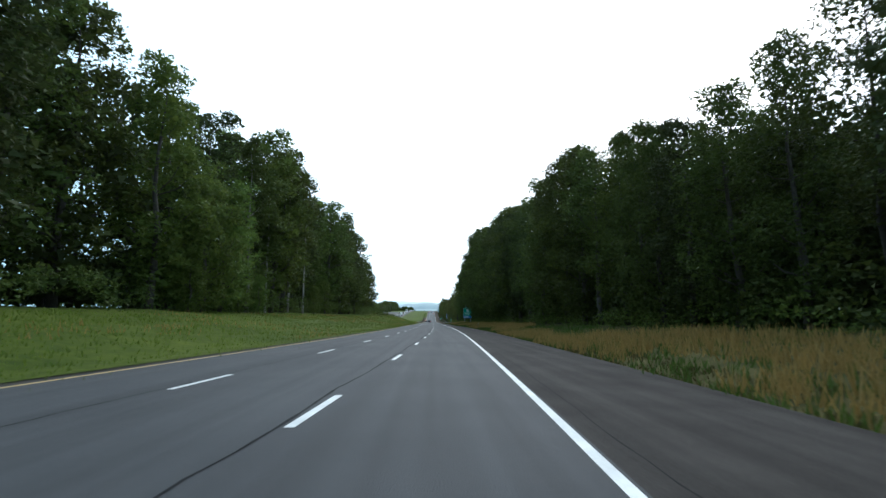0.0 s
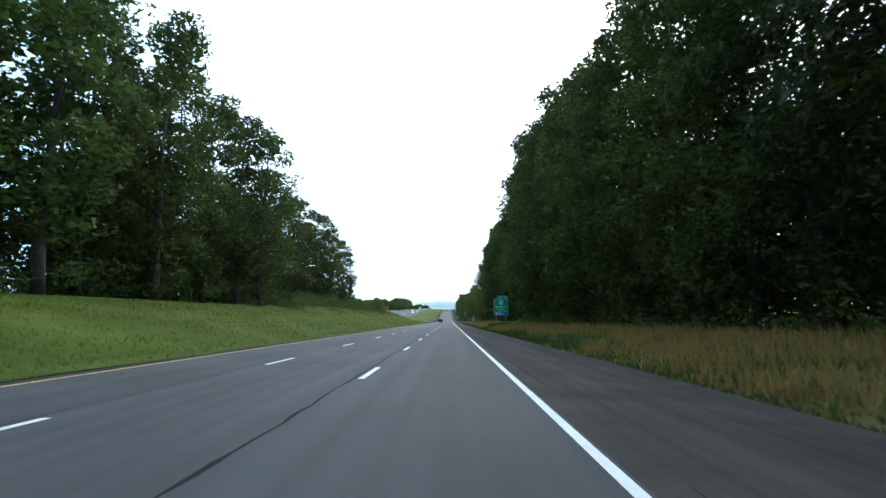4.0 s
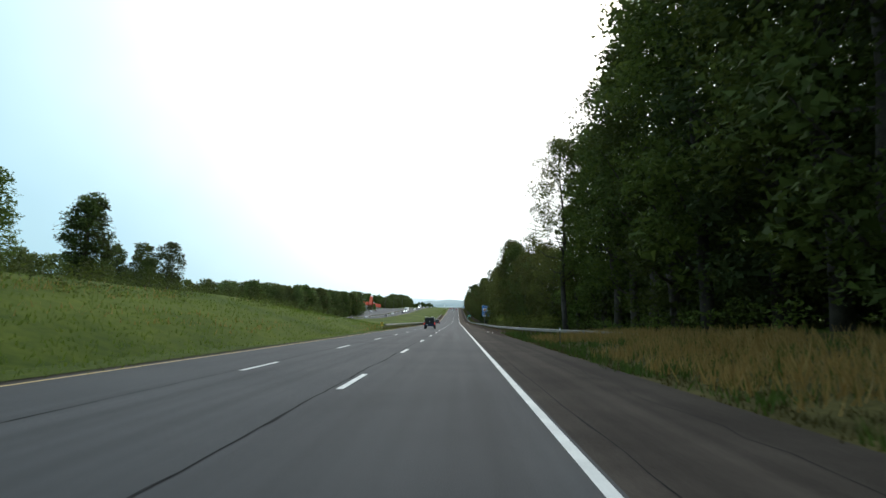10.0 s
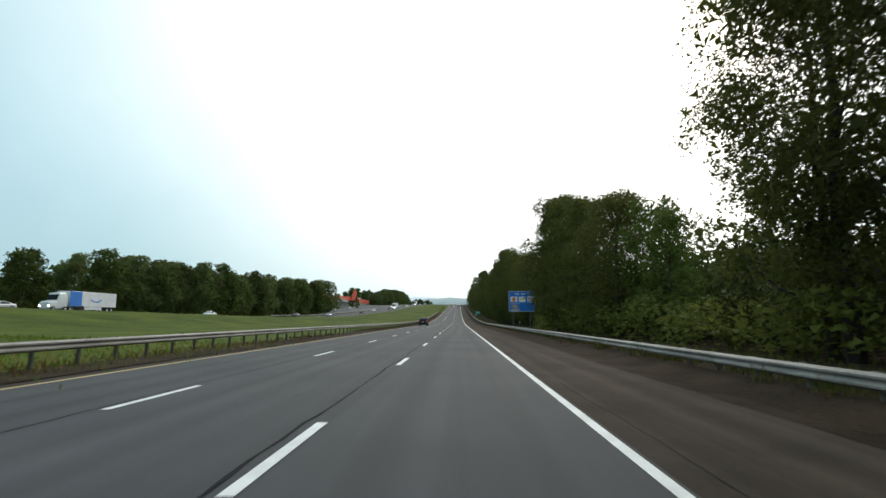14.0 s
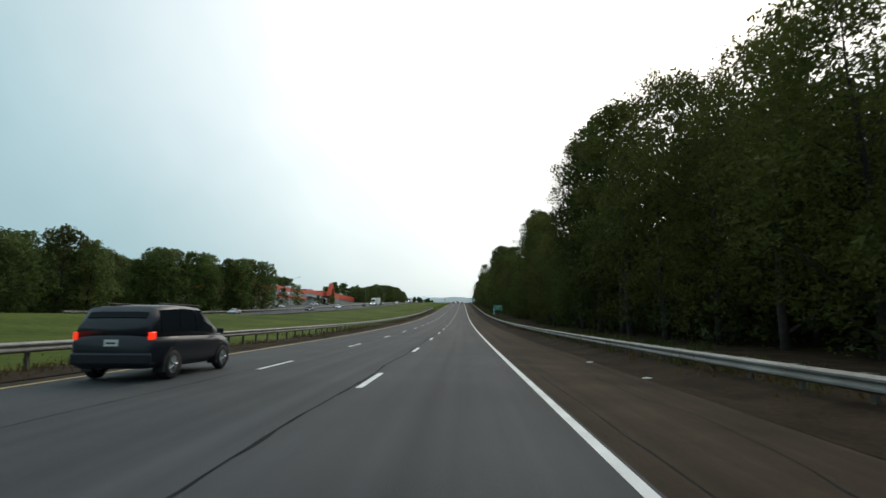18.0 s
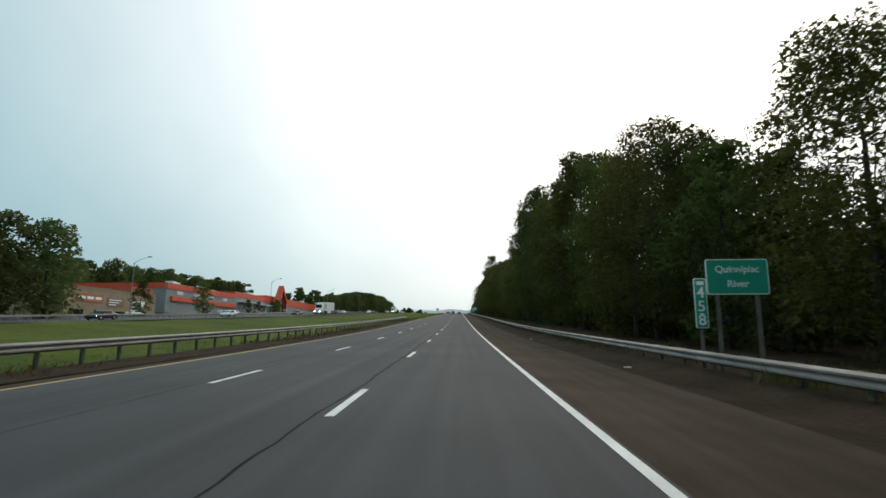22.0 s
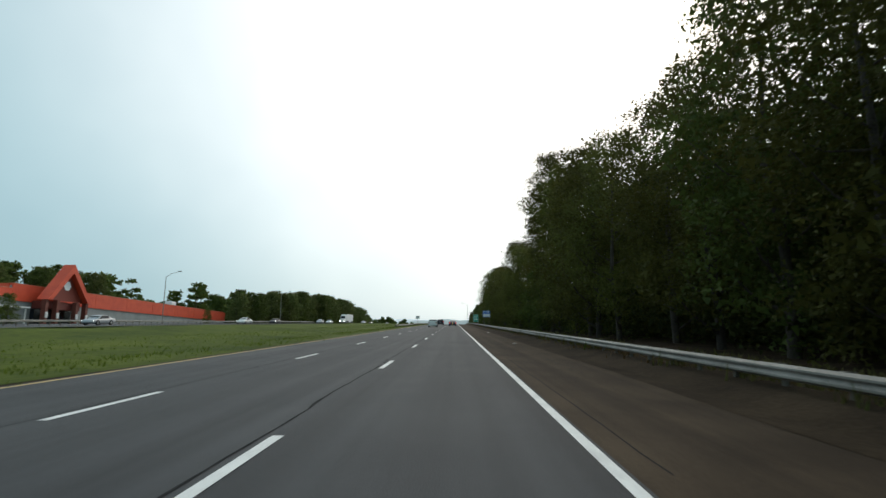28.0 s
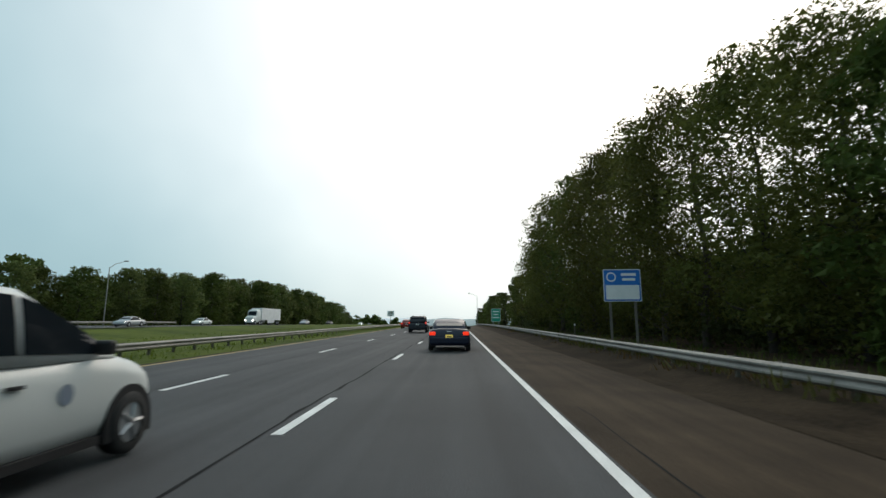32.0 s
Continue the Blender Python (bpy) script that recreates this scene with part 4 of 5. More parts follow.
s2, g = sign_base("service_sign", 13.7, 483, "blue motorist service sign with business panels", -3)
panel(s2, 5.6, 3.85, SIGN_BLUE, 0, 5.0, .06, .18)
lettering(s2, "GAS - EXIT 32", .52, 0, 6.38, SIGN_WHITE, wide=1.0)
bar(s2, 1.45, 1.05, -1.70, 5.35, SIGN_WHITE, "business_panel", .04)
bar(s2, .78, .74, -1.70, 5.38, SIGN_ORANGE, "business_mark", .33, -.026)
bar(s2, .95, .10, -1.70, 4.92, SIGN_RED, "business_mark", .02, -.026)
bar(s2, 1.45, 1.05, 0.05, 5.35, SIGN_WHITE, "business_panel", .04)
bar(s2, 1.0, .20, .05, 5.45, SIGN_YELLOW, "business_mark", .05, -.026)
bar(s2, 1.40, 1.10, 1.85, 5.35, SIGN_WHITE, "business_panel", .04)
bar(s2, 1.30, .12, 1.85, 5.75, SIGN_BLUE, "business_mark", .02, -.026)
bar(s2, 1.30, .22, 1.85, 4.98, SIGN_BLUE, "business_mark", .02, -.026)
bar(s2, 1.05, .22, 1.85, 5.42, SIGN_RED, "business_mark", .03, -.026)
bar(s2, 1.80, 1.30, -1.50, 3.95, SIGN_WHITE, "business_panel", .04)
bar(s2, 1.72, 1.22, -1.50, 3.95, SIGN_BLUE, "business_mark", .03, -.026)
bar(s2, 1.05, .55, -1.50, 4.05, SIGN_YELLOW, "business_mark", .26, -.034)
bar(s2, .80, .18, -1.50, 4.05, SIGN_BLUE, "business_mark", .04, -.042)
bar(s2, 1.60, .20, -1.50, 3.44, SIGN_YELLOW, "business_mark", .02, -.034)
sign_posts(s2, (-1.9, 1.7), 5.2, g, .2, POST_STEEL)
s2.scale, s2.location.z = (1, 1, 1.14), s2.location.z - .43

s3, g = sign_base("river_sign", 8.05, 587.5, "green river name sign on two posts", -3)
panel(s3, 1.72, 1.02, SIGN_GREEN, 0, 2.62, .03, .06)
lettering(s3, "Quinnipiac", .28, 0, 2.83, SIGN_WHITE)
lettering(s3, "River", .28, 0, 2.41, SIGN_WHITE)
sign_posts(s3, (-.55, .55), 2.6, g, .08, POST_STEEL)

s4, g = sign_base("service_sign", 8.5, 855.5, "blue service sign with a white lower panel", -3)
panel(s4, 1.80, 1.58, SIGN_BLUE, 0, 3.05, .03, .05)
bar(s4, 1.6, .70, 0, 2.71, SIGN_WHITE, "lower_panel", .03)
bar(s4, .46, .46, -.52, 3.46, SIGN_WHITE, "round_symbol", .22)
bar(s4, .34, .34, -.52, 3.46, SIGN_BLUE, "round_symbol", .16, -.026)
bar(s4, .72, .13, .32, 3.58, SIGN_WHITE, "bar", .02)
bar(s4, .62, .12, .32, 3.34, SIGN_WHITE, "bar", .02)
sign_posts(s4, (-.6, .6), 3.1, g, .1, POST_STEEL)

s6, g = sign_base("median_sign", -15.7, 959, "small white sign on a post in the median")
panel(s6, 1.7, 1.35, SIGN_WHITE, 0, 3.0, .03, .06)
for k, w in enumerate((1.1, 1.3, .8)):
    bar(s6, w, .16, 0, 3.36 - k * .36, SIGN_BLACK)
sign_posts(s6, (0,), 3.2, g, .09, POST_STEEL)

s5, g = sign_base("guide_sign", 10.4, 965, "green guide sign beside the guardrail", -3)
panel(s5, 2.3, 3.3, SIGN_GREEN, 0, 2.7, .06, .1)
for k, w in enumerate((1.5, 1.2, 1.6)):
    bar(s5, w, .26, 0, 3.6 - k * .75, SIGN_WHITE)
sign_posts(s5, (-.7, .7), 2.8, g, .12)


def mile_marker(u, y, digits):
    m, gz = sign_base("mile_marker", u, y, "tall narrow green mile marker on a post", -3)
    panel(m, .36, 1.46, SIGN_GREEN, 0, 1.88, .022, .04)
    bar(m, .20, .10, 0, 2.47, SIGN_WHITE)
    for k, d in enumerate(digits):
        lettering(m, d, .44, 0, 2.18 - k * .40, SIGN_WHITE)
    bar(m, .12, .03, 0, 1.57, SIGN_WHITE, "rule")
    sign_posts(m, (0,), 2.4, gz, .07, POST_STEEL)


mile_marker(7.1, 258.7, "456")
mile_marker(7.2, 588, "458")

# small reflector posts
WHITE_POST = plain("white_plastic", (.75, .75, .73), .5)


def delineator(u, y):
    p = land_at(u, y)
    d = empty("delineator", pose(*p), "slim white reflector post at the roadside", "marker post", "reflector posts")
    bm = bmesh.new()
    box(bm, -.03, .03, -.012, .012, -.3, 1.15, .004)
    part("post", bm, POST_STEEL, d)
    bm = bmesh.new()
    plate(bm, .09, .14, .03, -.024, -.013, 0, 1.12)
    part("reflector", bm, WHITE_POST, d, "white reflector")
    return d


for u, y in ((7.4, 110), (7.4, 300), (8.4, 866), (8.2, 690), (8.2, 440)):
    delineator(u, y)

# end of the median rail: striped marker
stripe = empty("hazard_marker", pose(*at(-12.0, 353.5, land(-12, 353.5))), "black and yellow striped marker before the rail's end", "marker")
bm = bmesh.new()
plate(bm, .40, .62, .03, -.02, 0, 0, .95)
part("face", bm, SIGN_YELLOW, stripe)
for k in range(3):
    bm = bmesh.new()
    vs = [bm.verts.new(c) for c in ((-.19, -.026, .68 + k * .2), (.19, -.026, .86 + k * .2), (.19, -.026, .95 + k * .2), (-.19, -.026, .77 + k * .2))]
    bm.faces.new(vs)
    part("stripe", bm, SIGN_BLACK, stripe)
sign_posts(stripe, (0,), 1.0, 0, .07)

# storm drain in the shoulder
CONCRETE = material("concrete", (.26, .25, .23), (.42, .41, .38), 1.5, 30, .9, bump=.4)
drain = empty("storm_drain", pose(*at(4.95, 222, -.137), 0, 2.63, 0), "concrete framed storm drain with an iron grate", "drain")
bm = bmesh.new()
for x0, x1, y0, y1 in ((-.7, .7, -.75, -.5), (-.7, .7, .5, .75), (-.7, -.5, -.5, .5), (.5, .7, -.5, .5)):
    box(bm, x0, x1, y0, y1, -.1, .035)
part("frame", bm, CONCRETE, drain)
for k in range(9):
    bm = bmesh.new()
    box(bm, -.48 + k * .115, -.43 + k * .115, -.5, .5, -.05, .02)
    part("grate_bar", bm, POST_STEEL, drain)


# ---------------------------------------------------------------- street lamps along the oncoming road
def street_lamp(u, y, side):
    p = land_at(u, y)
    lamp = empty("street_lamp", pose(*p), "tall grey cobra-head street lamp", "street lamp", "street lamps")
    bm = bmesh.new()
    tube(bm, (0, 0, -.3), (0, 0, 11.6), .12, .07, 8)
    part("pole", bm, STEEL, lamp)
    bm = bmesh.new()
    tube(bm, (0, 0, 11.4), (side * 1.2, 0, 12.3), .05, .045, 6)
    tube(bm, (side * 1.2, 0, 12.3), (side * 3.2, 0, 12.8), .045, .04, 6)
    part("arm", bm, STEEL, lamp)
    bm = bmesh.new()
    box(bm, side * 3.2 - .35, side * 3.2 + .45, -.16, .16, 12.72, 12.92, .05, 2)
    part("head", bm, STEEL, lamp)


for u, y in ((-68, 680), (-66, 756), (-69, 848), (-68, 931)):
    street_lamp(u, y, 1)
street_lamp(8.6, 1040, -1)

# ---------------------------------------------------------------- buildings beyond the oncoming road
ORANGE = material("orange_cladding", (.56, .058, .022), (.68, .085, .03), .5, 8, .6, bump=.1)
GREY_WALL = material("grey_cladding", (.20, .215, .22), (.27, .285, .29), .4, 6, .7, bump=.15)
BEIGE = material("tan_masonry", (.26, .185, .12), (.34, .25, .165), .5, 10, .9, bump=.2)
ROOF = material("flat_roof", (.30, .30, .30), (.42, .42, .42), .3, 5, .9)
DARK_GLASS = plain("dark_glass", (.012, .014, .018), .08)
WHITE_METAL = material("white_metal", (.6, .6, .6), (.74, .74, .74), 1, 12, .5, bump=.05)


def wall_box(name, parent, mat, x0, x1, y0, y1, z0, z1, label="", bevel=.0):
    bm = bmesh.new()
    box(bm, x0, x1, y0, y1, z0, z1, bevel)
    return part(name, bm, mat, parent, label)


base = at(-98, 850, 0)
store = empty("warehouse_store", pose(base.x, base.y, 15.0), "long low store with orange band and gabled entrance", "building")
# sections that step up with the slope: start, end, roof height, depth of the orange band
SECTIONS = [(-104, -50, 4.5, 1.9), (-50, -12, 5.7, 2.1), (-12, 99, 6.8, 3.8)]
for y0, y1, top, band in SECTIONS:
    wall_box("wall", store, GREY_WALL, -58, 0, y0, y1, -5.5, top - .4, "grey clad wall")
    wall_box("roof", store, ROOF, -57.5, -.6, y0 + .4, y1 - .4, top - .4, top - .1)
    n = round((y1 - y0) / 13.5)
    step = (y1 - y0) / n
    for k in range(n):
        wall_box("fascia_panel", store, ORANGE, -.5, .28, y0 + k * step + .04, y0 + (k + 1) * step - .04, top - band, top, "orange fascia panel")
        wall_box("fascia_cap", store, plain("cap_metal", (.5, .2, .12), .5), -.55, .34, y0 + k * step + .04, y0 + (k + 1) * step - .04, top, top + .1)
    wall_box("end_fascia", store, ORANGE, -58.1, -.5, y0 - .2, y0 + .1, top - band, top)
wall_box("end_fascia", store, ORANGE, -58.1, -.5, 98.9, 99.2, 3.0, 6.8)
for k in range(4):
    wall_box("stripe_panel", store, ORANGE, 0, .6, -101 + k * 13, -88.1 + k * 13, -1.4, .2, "orange lower band")
    wall_box("wall_panel", store, WHITE_METAL, 0, .14, -97 + k * 12, -93 + k * 12, 1.0, 2.2, "white wall panel")
wall_box("canopy", store, WHITE_METAL, .1, 3.2, -46, -10, 1.3, 1.6, "white canopy edge")
for k in range(5):
    wall_box("canopy_column", store, WHITE_METAL, 2.8, 3.0, -45 + k * 8.5, -44.8 + k * 8.5, -5.5, 1.3)
# gabled entrance
bm = bmesh.new()
for s in (-1, 1):
    a = [(s * 7.4, 3.6), (s * 6.0, 3.6), (0, 10.6), (0, 12.7)]
    f = [bm.verts.new((5.0, y, z)) for y, z in a]
    b = [bm.verts.new((2.2, y, z)) for y, z in a]
    bm.faces.new(f)
    bm.faces.new(b[::-1])
    for k in range(4):
        bm.faces.new((f[k], f[(k + 1) % 4], b[(k + 1) % 4], b[k]))
part("gable", bm, ORANGE, store, "orange gable over the entrance")
bm = bmesh.new()
f = [bm.verts.new((3.6, y, z)) for y, z in ((-6.0, 3.7), (6.0, 3.7), (0, 10.5))]
b = [bm.verts.new((3.2, y, z)) for y, z in ((-6.0, 3.7), (6.0, 3.7), (0, 10.5))]
bm.faces.new(f)
bm.faces.new(b[::-1])
for k in range(3):
    bm.faces.new((f[k], f[(k + 1) % 3], b[(k + 1) % 3], b[k]))
part("gable_panel", bm, plain("dark_red_panel", (.20, .03, .015), .6), store, "dark red panel within the gable")
bm = bmesh.new()
bmesh.ops.create_circle(bm, cap_ends=True, radius=1.25, segments=6)
em = part("emblem", bm, SIGN_WHITE, store, "plain white emblem")
em.matrix_basis = pose(3.7, 0, 7.4, 0, 90, 0)
wall_box("entrance_fascia", store, plain("dark_red_band", (.16, .03, .02), .6), .2, 3.0, -6, 6, 1.6, 3.4, "dark red band over the doors")
wall_box("entrance_glazing", store, DARK_GLASS, -.1, .9, -6, 6, -5.0, 1.5, "dark glass doors")
for yy in (-6.7, -3.2, 3.2, 6.7):
    wall_box("pillar", store, plain("brick_red_pillar", (.17, .05, .035), .8), 3.3, 4.4, yy - .4, yy + .4, -5.4, 3.6, "dark red pillar")
    # plain pale square at mid-height of each pillar, not a light
    wall_box("pillar_panel", store, WHITE_METAL, 4.4, 4.6, yy - .35, yy + .35, -.6, .7, "pale square panel on the pillar")
for k, (yy, z) in enumerate(((-96, 4.5), (-88, 4.5), (-78, 4.5), (-74, 4.5), (-60, 4.5), (-52, 4.5), (-28, 5.7), (-17, 5.7), (30, 6.8), (60, 6.8))):
    wall_box("roof_unit", store, WHITE_METAL, -5 - k % 3 * 3, -2.4 - k % 3 * 3, yy, yy + 3.0, z - .1, z + 1.3 + .4 * (k % 2), "white rooftop unit", .1)

base = at(-96, 722, .2)
shop = empty("shop_building", pose(*base), "tan masonry shop with wall signs", "building")
wall_box("wall", shop, BEIGE, -26, 0, -24, 15, -2.2, 7.1)
wall_box("parapet", shop, BEIGE, -26.1, .1, -24.1, 15.1, 7.1, 7.5, "slightly raised parapet")
wall_box("roof", shop, ROOF, -25.6, -.4, -23.6, 14.6, 7.1, 7.3)
wall_box("pediment", shop, plain("rust_block", (.40, .09, .04), .6), -6, .3, 2, 13, 7.4, 9.0, "rust-orange raised front")
wall_box("wall_sign", shop, plain("rust_sign", (.42, .12, .05), .6), 0, .15, -20, -10, 3.6, 5.7, "rust-red wall sign")
for k in range(3):
    wall_box("sign_bar", shop, SIGN_WHITE, .15, .19, -19.2 + k * 3.1, -16.8 + k * 3.1, 4.3, 5.0)
wall_box("wall_sign", shop, plain("brown_sign", (.20, .13, .08), .6), 0, .12, -8, -1, 2.8, 5.0, "brown wall sign")
for k in range(3):
    wall_box("sign_bar", shop, SIGN_WHITE, .12, .16, -7.4, -2.0 - k * 1.2, 4.5 - k * .65, 4.75 - k * .65)
wall_box("wall_sign", shop, SIGN_WHITE, 0, .15, 3, 9, 3.0, 5.0, "white wall sign")
for k in range(4):
    wall_box("shop_window", shop, DARK_GLASS, -.05, .05, -22 + k * 9, -17 + k * 9, -.9, 1.6, "dark shop window")
# paved lot before the shops
lot = strip("parking_lot", lambda y: -91.5, lambda y: other_u(y) - 10.5, 640, 930, 10, lambda u, y: land(u, y) + .22, ASPHALT)
tagged(lot, "grey asphalt lot before the shops", "parking lot", kind="structure")

# ---------------------------------------------------------------- vehicles
TYRE = material("tyre", (.012, .012, .012), (.03, .03, .03), 5, 40, .85, bump=.2)
RIM = plain("alloy", (.45, .46, .47), .3, .8)
GLASS = plain("tinted_glass", (.012, .016, .02), .06)
GLASS.node_tree.nodes["Principled BSDF"].inputs["Specular IOR Level"].default_value = .07
SKY_GLASS = plain("green_tinted_glass", (.02, .035, .035), .04)
SKY_GLASS.node_tree.nodes["Principled BSDF"].inputs["IOR"].default_value = 1.9
BLACK_TRIM = plain("black_trim", (.012, .012, .013), .6)
CHROME = plain("chrome", (.6, .6, .6), .15, 1)
TAIL_LIT = plain("lit_tail_light", (1, .04, .012), .3, 0, 1.15)
TAIL = plain("tail_light", (.35, .01, .01), .2)
HEAD_LIT = plain("lit_headlight", (1, .97, .9), .3, 0, 14)
# the yellow plate is given a faint glow of its own, without a lamp
PLATE_Y = plain("glowing_plate_yellow", (.80, .62, .14), .5, 0, .5)
PLATE_W = plain("plate_white", (.72, .72, .70), .5)


def paint(name, colour, flake=.0):
    m = plain(name, colour, .38, flake, 0, .25)
    m.node_tree.nodes["Principled BSDF"].inputs["Specular IOR Level"].default_value = .35
    return m


NAVY = paint("navy_paint", (.008, .012, .032))
DEEP_BLUE = paint("deep_blue_paint", (.010, .020, .065))
CHARCOAL = paint("charcoal_paint", (.011, .014, .021))
WHITE_PAINT = paint("white_paint", (.62, .64, .62))
SILVER = paint("silver_paint", (.36, .38, .40), .3)
BLACK_PAINT = paint("black_paint", (.01, .01, .011))
RED_PAINT = paint("red_paint", (.22, .012, .012))


def ring_loft(bm, rings, cap=True):
    vs = [[bm.verts.new(p) for p in r] for r in rings]
    n = len(vs[0])
    for a, b in zip(vs, vs[1:]):
        for k in range(n):
            bm.faces.new((a[k], a[(k + 1) % n], b[(k + 1) % n], b[k]))
    if cap:
        bm.faces.new(vs[0][::-1])
        bm.faces.new(vs[-1])


def body_ring(y, w, z0, z1):
    h = z1 - z0
    half = [(.78, z0), (.93, z0 + .06 * h), (.985, z0 + .22 * h), (1.0, z0 + .5 * h), (.985, z0 + .74 * h), (.94, z0 + .92 * h), (.82, z1), (.4, z1 + .025)]
    return [(w * x, y, z) for x, z in half] + [(-w * x, y, z) for x, z in reversed(half)]


def cabin_ring(y, wb, zb, wt, zt):
    d = max(.01, zt - zb)
    half = [(wb, zb - .03), (wb + (wt - wb) * .5, zb + d * .52), (wt, zb + d * .88), (wt * .9, zb + d * .97), (wt * .5, zt)]
    return [(x, y, z) for x, z in half] + [(-x, y, z) for x, z in reversed(half)]


def lerp_rows(rows, y):
    ys = [r[0] for r in rows]
    return [float(np.interp(y, ys, [r[k] for r in rows])) for k in range(1, len(rows[0]))]


WHEEL_CACHE = {}


def wheel(parent, x, y, r, side, width=.21):
    """A wheel: tyre, and under it the rim with spokes."""
    key = (r, width)
    if key not in WHEEL_CACHE:
        bm = bmesh.new()
        prof = [(.62, -.5), (.90, -.5), (.98, -.36), (1, -.15), (1, .15), (.98, .36), (.90, .5), (.62, .5)]
        n = 24
        rows = [[bm.verts.new((width * t, r * f * math.cos(a), r * f * math.sin(a))) for f, t in prof] for a in (2 * math.pi * k / n for k in range(n))]
        for k in range(n):
            for j in range(len(prof) - 1):
                bm.faces.new((rows[k][j], rows[(k + 1) % n][j], rows[(k + 1) % n][j + 1], rows[k][j + 1]))
        bmesh.ops.recalc_face_normals(bm, faces=bm.faces)
        t = bpy.data.meshes.new("tyre")
        bm.to_mesh(t)
        bm.free()
        t.materials.append(TYRE)
        t.polygons.foreach_set("use_smooth", [True] * len(t.polygons))
        bm = bmesh.new()
        tube(bm, (-width * .3, 0, 0), (width * .44, 0, 0), r * .64, r * .62, 20)
        for k in range(5):
            a = 2 * math.pi * k / 5
            tube(bm, (width * .44, r * .1 * math.cos(a), r * .1 * math.sin(a)), (width * .44, r * .58 * math.cos(a), r * .58 * math.sin(a)), r * .10, r * .07, 6)
        tube(bm, (width * .2, 0, 0), (width * .52, 0, 0), r * .14, r * .12, 10)
        rm = bpy.data.meshes.new("rim")
        bm.to_mesh(rm)
        bm.free()
        rm.materials.append(RIM)
        WHEEL_CACHE[key] = (t, rm)
    t, rm = WHEEL_CACHE[key]
    ty = new("tyre", t)
    w = ty
    w.name = "wheel"
    w.parent = parent
    w.matrix_basis = pose(x, y, r, 0, 0, 0 if side > 0 else 180)
    rim = new("rim", rm)
    rim.parent = w
    rim["label"] = "alloy rim"
    return w


def arch(parent, x, y, r, side):
    """Black panel in place of the shaded wheel opening, with a lip, just proud of the flank."""
    bm = bmesh.new()
    n = 14
    inner = [(y + r * 1.20 * math.cos(a), r + r * 1.20 * math.sin(a)) for a in (math.pi * k / n for k in range(n + 1))]
    inner += [(y - r * 1.20, r * .55), (y + r * 1.20, r * .55)]
    a = [bm.verts.new((x + side * .004, p, z)) for p, z in inner]
    b = [bm.verts.new((x - side * .25, p, z)) for p, z in inner]
    bm.faces.new(a)
    m = len(inner)
    for k in range(m):
        bm.faces.new((a[k], a[(k + 1) % m], b[(k + 1) % m], b[k]))
    return part("wheel_arch", bm, BLACK_TRIM, parent)


def pane(parent, pts, mat, name, off=(0, 0, 0)):
    bm = bmesh.new()
    o = Vector(off)
    f = [bm.verts.new(Vector(p) + o) for p in pts]
    b = [bm.verts.new(Vector(p) - o * .5) for p in pts]
    bm.faces.new(f)
    bm.faces.new(b[::-1])
    n = len(pts)
    for k in range(n):
        bm.faces.new((f[k], f[(k + 1) % n], b[(k + 1) % n], b[k]))
    return part(name, bm, mat, parent)


def side_point(cabin, y, f, s):
    """A point on the cabin's side at the share f of its height."""
    wb, zb, wt, zt = lerp_rows(cabin, y)
    t = f / .52 * .5 if f < .52 else min(1, .5 + (f - .52) / .36 * .5)
    return Vector((s * (wb + (wt - wb) * t), y, zb + (zt - zb) * f))


def screen_point(row, f):
    """A point on the top of a cabin section at the share f of its half width."""
    d = max(.01, row[4] - row[2])
    drop = np.interp(abs(f), [0, .5, .9, 1], [0, 0, .03, .12])
    return Vector((row[3] * f, row[0], row[4] - d * float(drop)))


def curved_pane(parent, mat, name, grid, off):
    """A sheet of glass that follows the cabin, lifted off it by off."""
    n, m = len(grid), len(grid[0])
    vs = [p + off for r in grid for p in r]
    fs = [(i * m + j, i * m + j + 1, (i + 1) * m + j + 1, (i + 1) * m + j) for i in range(n - 1) for j in range(m - 1)]
    rim = [i for i in range(m)] + [i * m + m - 1 for i in range(1, n)] + [(n - 1) * m + j for j in range(m - 2, -1, -1)] + [i * m for i in range(n - 2, 0, -1)]
    k = len(vs)
    vs += [vs[i] - off * 1.6 for i in rim]
    fs += [(rim[a], rim[(a + 1) % len(rim)], k + (a + 1) % len(rim), k + a) for a in range(len(rim))]
    return mesh_object(name, vs, fs, mat, parent)


